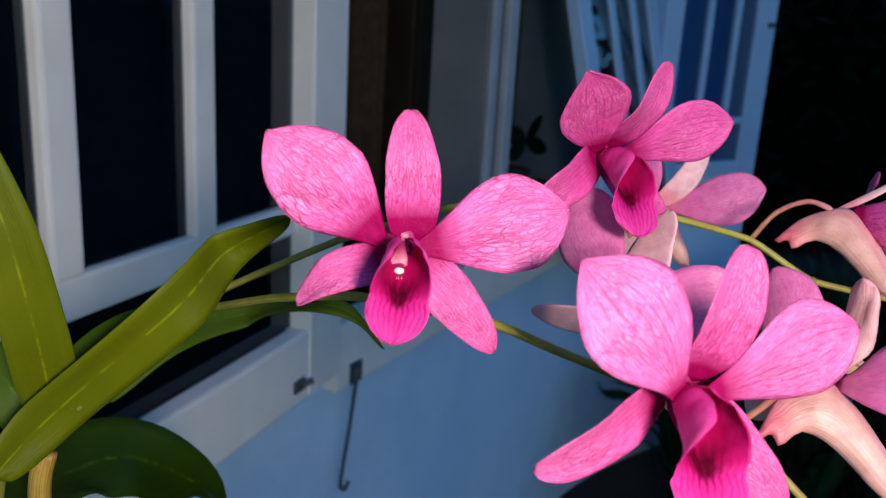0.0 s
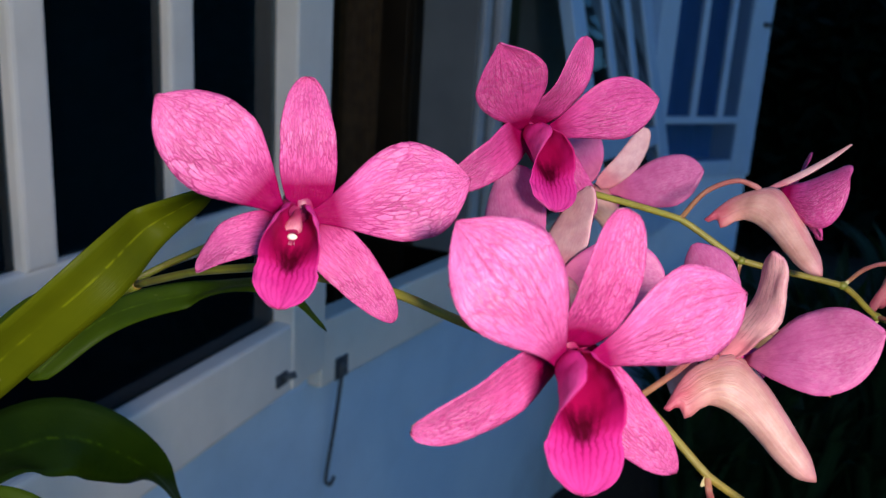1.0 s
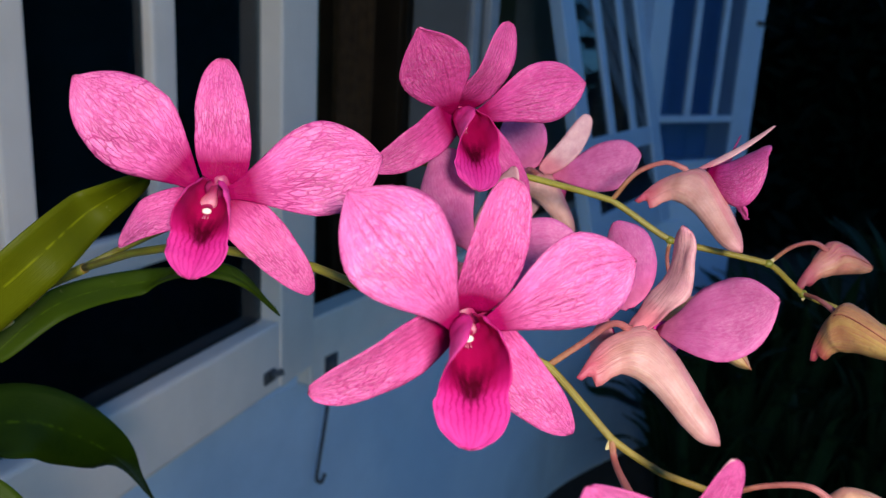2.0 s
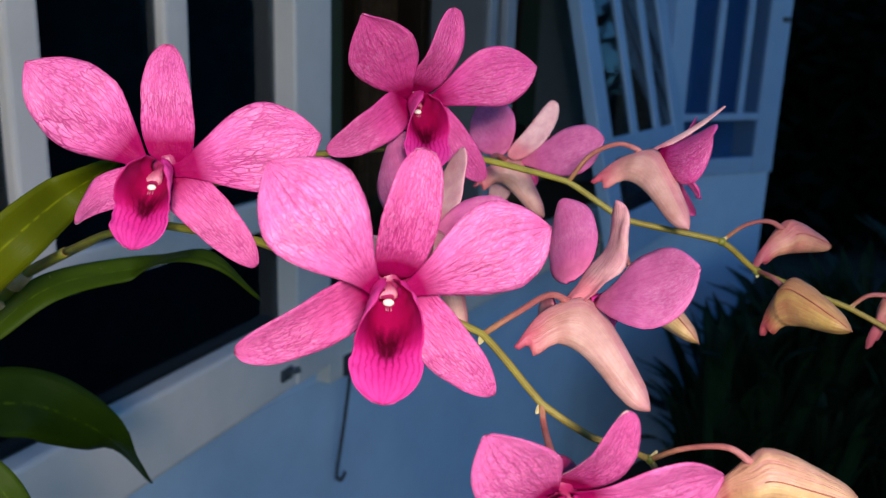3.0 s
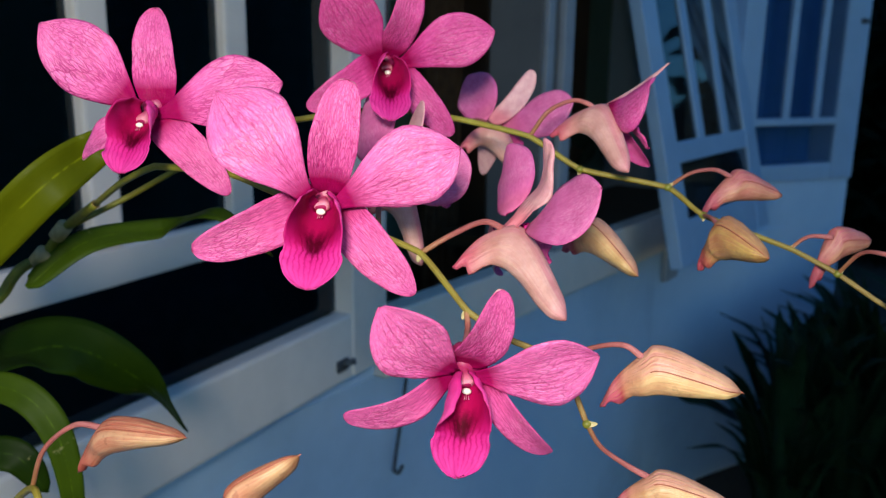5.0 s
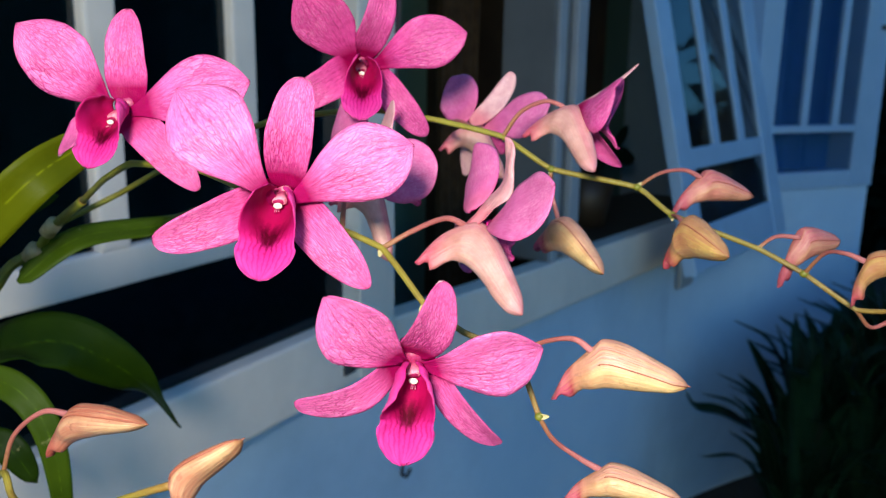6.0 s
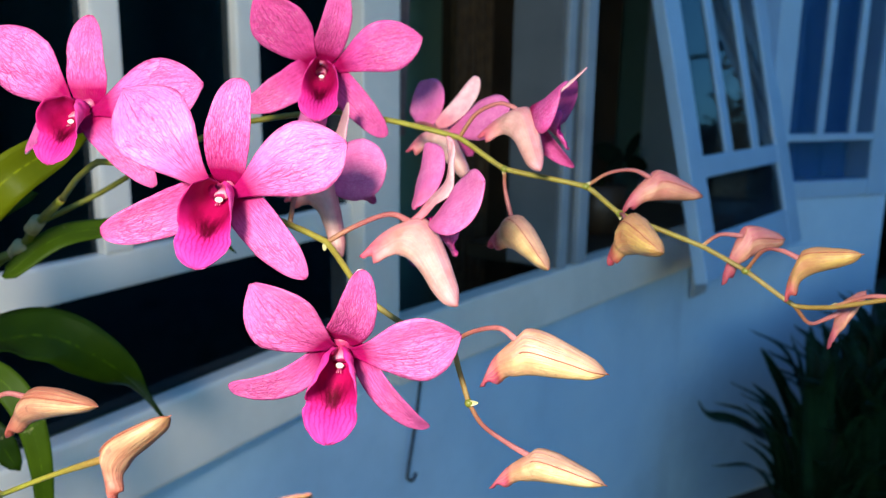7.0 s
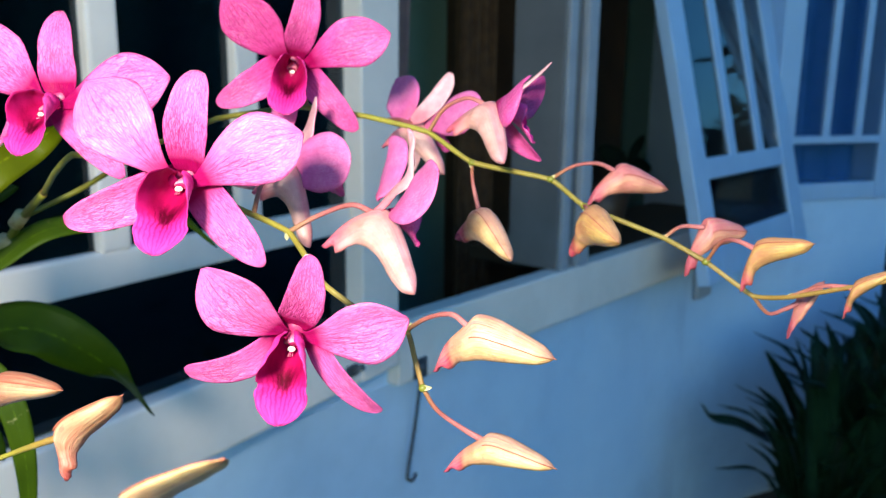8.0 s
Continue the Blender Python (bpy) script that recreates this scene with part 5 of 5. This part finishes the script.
# ---- window fittings on the wall ----
hook = thing("window_hook", on_wall(0.01, 0.0, 0.585), "thin dark metal window hook hanging on the wall", "window hook")
part("plate", slab(0.008, 0.038, 0.012, 0.015, 0.75, 0.784, round_by=0.001), METAL, hook)
part("eye", ball(on_wall(0.023, 0.016, 0.768), (0.007, 0.006, 0.007)), METAL, hook)
part("rod", tube(spline([on_wall(0.023, 0.016, 0.766), on_wall(0.016, 0.01, 0.68), on_wall(0.002, 0.006, 0.592), on_wall(0.001, 0.01, 0.582), on_wall(0.008, 0.01, 0.577), on_wall(0.018, 0.01, 0.586)], 6), lambda v: 0.003, 8), METAL, hook)
latch = thing("window_latch", on_leaf(-0.168, 0.015, 0.824), "small dark window catch on the white rail", "window catch")
part("plate", slab(-0.18, -0.156, 0.015, 0.019, 0.815, 0.831, on_leaf, 0.001), METAL, latch)
part("peg", tube([on_leaf(-0.168, 0.018, 0.824), on_leaf(-0.16, 0.032, 0.83)], lambda v: 0.0045, 8), METAL, latch)

# ---- things inside the dim room ----
pot = thing("potted_plant", on_wall(0.87, -0.14, 0.852), "dark potted house plant behind the window", "house plant")
part("pot", tube([on_wall(0.87, -0.15, 0.85), on_wall(0.87, -0.15, 0.9), on_wall(0.87, -0.15, 0.965)], lambda v: 0.05 + 0.02 * v, 16), WOOD, pot)
part("stem", tube(spline([on_wall(0.87, -0.15, 0.95), on_wall(0.89, -0.14, 1.0), on_wall(0.95, -0.12, 1.03)], 5), lambda v: 0.006, 8), FOLIAGE, pot)
for s, z, w in ((0.75, 1.068, 0.05), (0.98, 1.09, 0.05), (1.03, 1.0, 0.045), (0.8, 1.0, 0.045)):
    part("leaf", blade(on_wall(0.94, -0.12, 1.025), on_wall(s, -0.1, z), OUT, w, (0.6, 0.6), nu=6, nv=8, thick=0.001), [FOLIAGE, FOLIAGE], pot)
tagged(part("shelf", slab(0.54, 1.47, -0.3, -0.032, 0.82, 0.85), WOOD, smooth=False), "dark wooden shelf inside the window", "shelf")
cab = thing("wardrobe", on_wall(1.15, -0.66, 0.3), "tall dark wooden wardrobe in the dim room", "wardrobe")
part("body", slab(0.98, 1.55, -0.75, -0.48, 0.3, 2.2, round_by=0.005), WOOD, cab, smooth=False)
for s0 in (0.985, 1.268):
    door = part("door", slab(s0, s0 + 0.275, -0.48, -0.462, 0.36, 2.16, round_by=0.004), WOOD, cab, smooth=False)

# ---- garden plants at the foot of the wall ----
GROUP = "strap-leaved plants along the wall"


def strap_clump(at, count, tall, seed):
    rng = random.Random(seed)
    top = thing("strap_leaf_plant", at, "dark green clump of long strap leaves by the wall", "garden plant", GROUP)
    for k in range(count):
        a = rng.uniform(0, 2 * math.pi)
        h = tall * rng.uniform(0.55, 1.0)
        reach = tall * rng.uniform(0.05, 0.34) * (1.7 if k % 23 == 0 else 1.0)
        d = Vector((math.cos(a), math.sin(a), 0))
        base = Vector(at) + d * rng.uniform(0, 0.07)
        tip = base + d * reach + Vector((0, 0, h * (1.0 - 0.3 * (reach / tall))))
        low, mid = base + d * reach * 0.12 + Vector((0, 0, h * 0.4)), base + d * reach * 0.5 + Vector((0, 0, h * 0.8))
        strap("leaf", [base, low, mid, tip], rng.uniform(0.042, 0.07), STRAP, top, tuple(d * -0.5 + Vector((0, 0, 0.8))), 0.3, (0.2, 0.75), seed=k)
    return top


base_clump = strap_clump((0.72, 1.93, 0.0), 46, 0.68, 3)
for x, y, turn, scale in ((0.68, 1.8, 70, 0.74), (0.84, 2.1, 100, 0.96), (0.86, 1.9, 215, 0.96), (1.0, 2.2, 140, 1.06), (1.02, 2.0, 260, 1.06), (0.94, 1.76, 20, 0.82), (1.15, 2.12, 110, 1.18), (1.12, 1.74, 30, 0.92), (1.2, 1.9, 170, 1.12), (1.38, 2.05, 230, 1.35)):
    ob = copy_thing(base_clump, pose(x, y, 0, 0, 0, turn))
    ob.scale = (scale, scale, scale)
strap("leaf", [(0.7, 1.93, 0.02), (0.73, 2.273, 0.157), (0.595, 2.044, 0.315), (0.509, 1.929, 0.393), (0.441, 1.845, 0.434), (0.411, 1.81, 0.483)], 0.045, STRAP, base_clump, (0.3, -0.5, 0.8), 0.3, (0.2, 0.6), seed=71)
strap("leaf", [(0.71, 1.93, 0.02), (0.741, 2.209, 0.226), (0.663, 2.085, 0.418), (0.608, 2.005, 0.513), (0.569, 1.956, 0.578)], 0.05, STRAP, base_clump, (0.5, -0.8, 0.2), 0.3, (0.2, 0.7), seed=72)


def leaf_cloud(centre, size, count, leaf, seed, low=-9):
    """Many small leaves in uneven tufts."""
    rng = random.Random(seed)
    verts, faces = [], []
    tufts = [(Vector((rng.gauss(0, 0.42), rng.gauss(0, 0.42), rng.gauss(0, 0.4))), rng.uniform(0.1, 0.3)) for _ in range(26)]
    for k in range(count):
        o, spread = tufts[k % len(tufts)]
        p = o + Vector((rng.gauss(0, spread), rng.gauss(0, spread), rng.gauss(0, spread)))
        p = Vector(centre) + Vector((p.x * size[0], p.y * size[1], p.z * size[2]))
        if p.z < low:
            continue
        a = Vector((rng.gauss(0, 1), rng.gauss(0, 1), rng.gauss(0, 1))).normalized()
        b = a.orthogonal().normalized()
        s = leaf * rng.uniform(0.6, 1.3)
        n = len(verts)
        verts += [p - a * s, p + b * s * 0.4, p + a * s, p - b * s * 0.4]
        faces.append((n, n + 1, n + 2, n + 3))
    me = bpy.data.meshes.new("crown")
    me.from_pydata([tuple(v) for v in verts], [], faces)
    me.uv_layers.new(name="UVMap")
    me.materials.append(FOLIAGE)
    return me


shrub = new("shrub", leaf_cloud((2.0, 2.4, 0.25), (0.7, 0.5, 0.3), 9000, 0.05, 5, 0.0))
tagged(shrub, "dense dark shrub in the unlit garden", "shrub", kind="stuff")


def tree(at, tall, wide, seed):
    rng = random.Random(seed)
    at = Vector(at)
    top = thing("garden_tree", at, "dark leafy garden tree at dusk", "tree", "garden trees")
    fork = at + Vector((rng.uniform(-0.2, 0.2), rng.uniform(-0.2, 0.2), tall * 0.35))
    pieces = [tube(spline([at - Vector((0, 0, 0.1)), (at + fork) / 2 + Vector((0.06, 0, 0)), fork], 5), lambda v: 0.16 - 0.06 * v, 9)]
    for k in range(5):
        a = k * 1.26 + rng.uniform(-0.3, 0.3)
        end = fork + Vector((math.cos(a) * wide * 0.6, math.sin(a) * wide * 0.6, tall * rng.uniform(0.2, 0.5)))
        pieces.append(tube(spline([fork, (fork + end) / 2 + Vector((0, 0, 0.15)), end], 4), lambda v: 0.08 - 0.06 * v, 7))
    part("trunk", joined(*pieces), BARK, top)
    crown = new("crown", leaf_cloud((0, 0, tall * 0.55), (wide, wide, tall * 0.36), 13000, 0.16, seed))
    crown.parent = top
    return top


# added trees and hedges: black beyond the corner, unseen ones darken glass reflections
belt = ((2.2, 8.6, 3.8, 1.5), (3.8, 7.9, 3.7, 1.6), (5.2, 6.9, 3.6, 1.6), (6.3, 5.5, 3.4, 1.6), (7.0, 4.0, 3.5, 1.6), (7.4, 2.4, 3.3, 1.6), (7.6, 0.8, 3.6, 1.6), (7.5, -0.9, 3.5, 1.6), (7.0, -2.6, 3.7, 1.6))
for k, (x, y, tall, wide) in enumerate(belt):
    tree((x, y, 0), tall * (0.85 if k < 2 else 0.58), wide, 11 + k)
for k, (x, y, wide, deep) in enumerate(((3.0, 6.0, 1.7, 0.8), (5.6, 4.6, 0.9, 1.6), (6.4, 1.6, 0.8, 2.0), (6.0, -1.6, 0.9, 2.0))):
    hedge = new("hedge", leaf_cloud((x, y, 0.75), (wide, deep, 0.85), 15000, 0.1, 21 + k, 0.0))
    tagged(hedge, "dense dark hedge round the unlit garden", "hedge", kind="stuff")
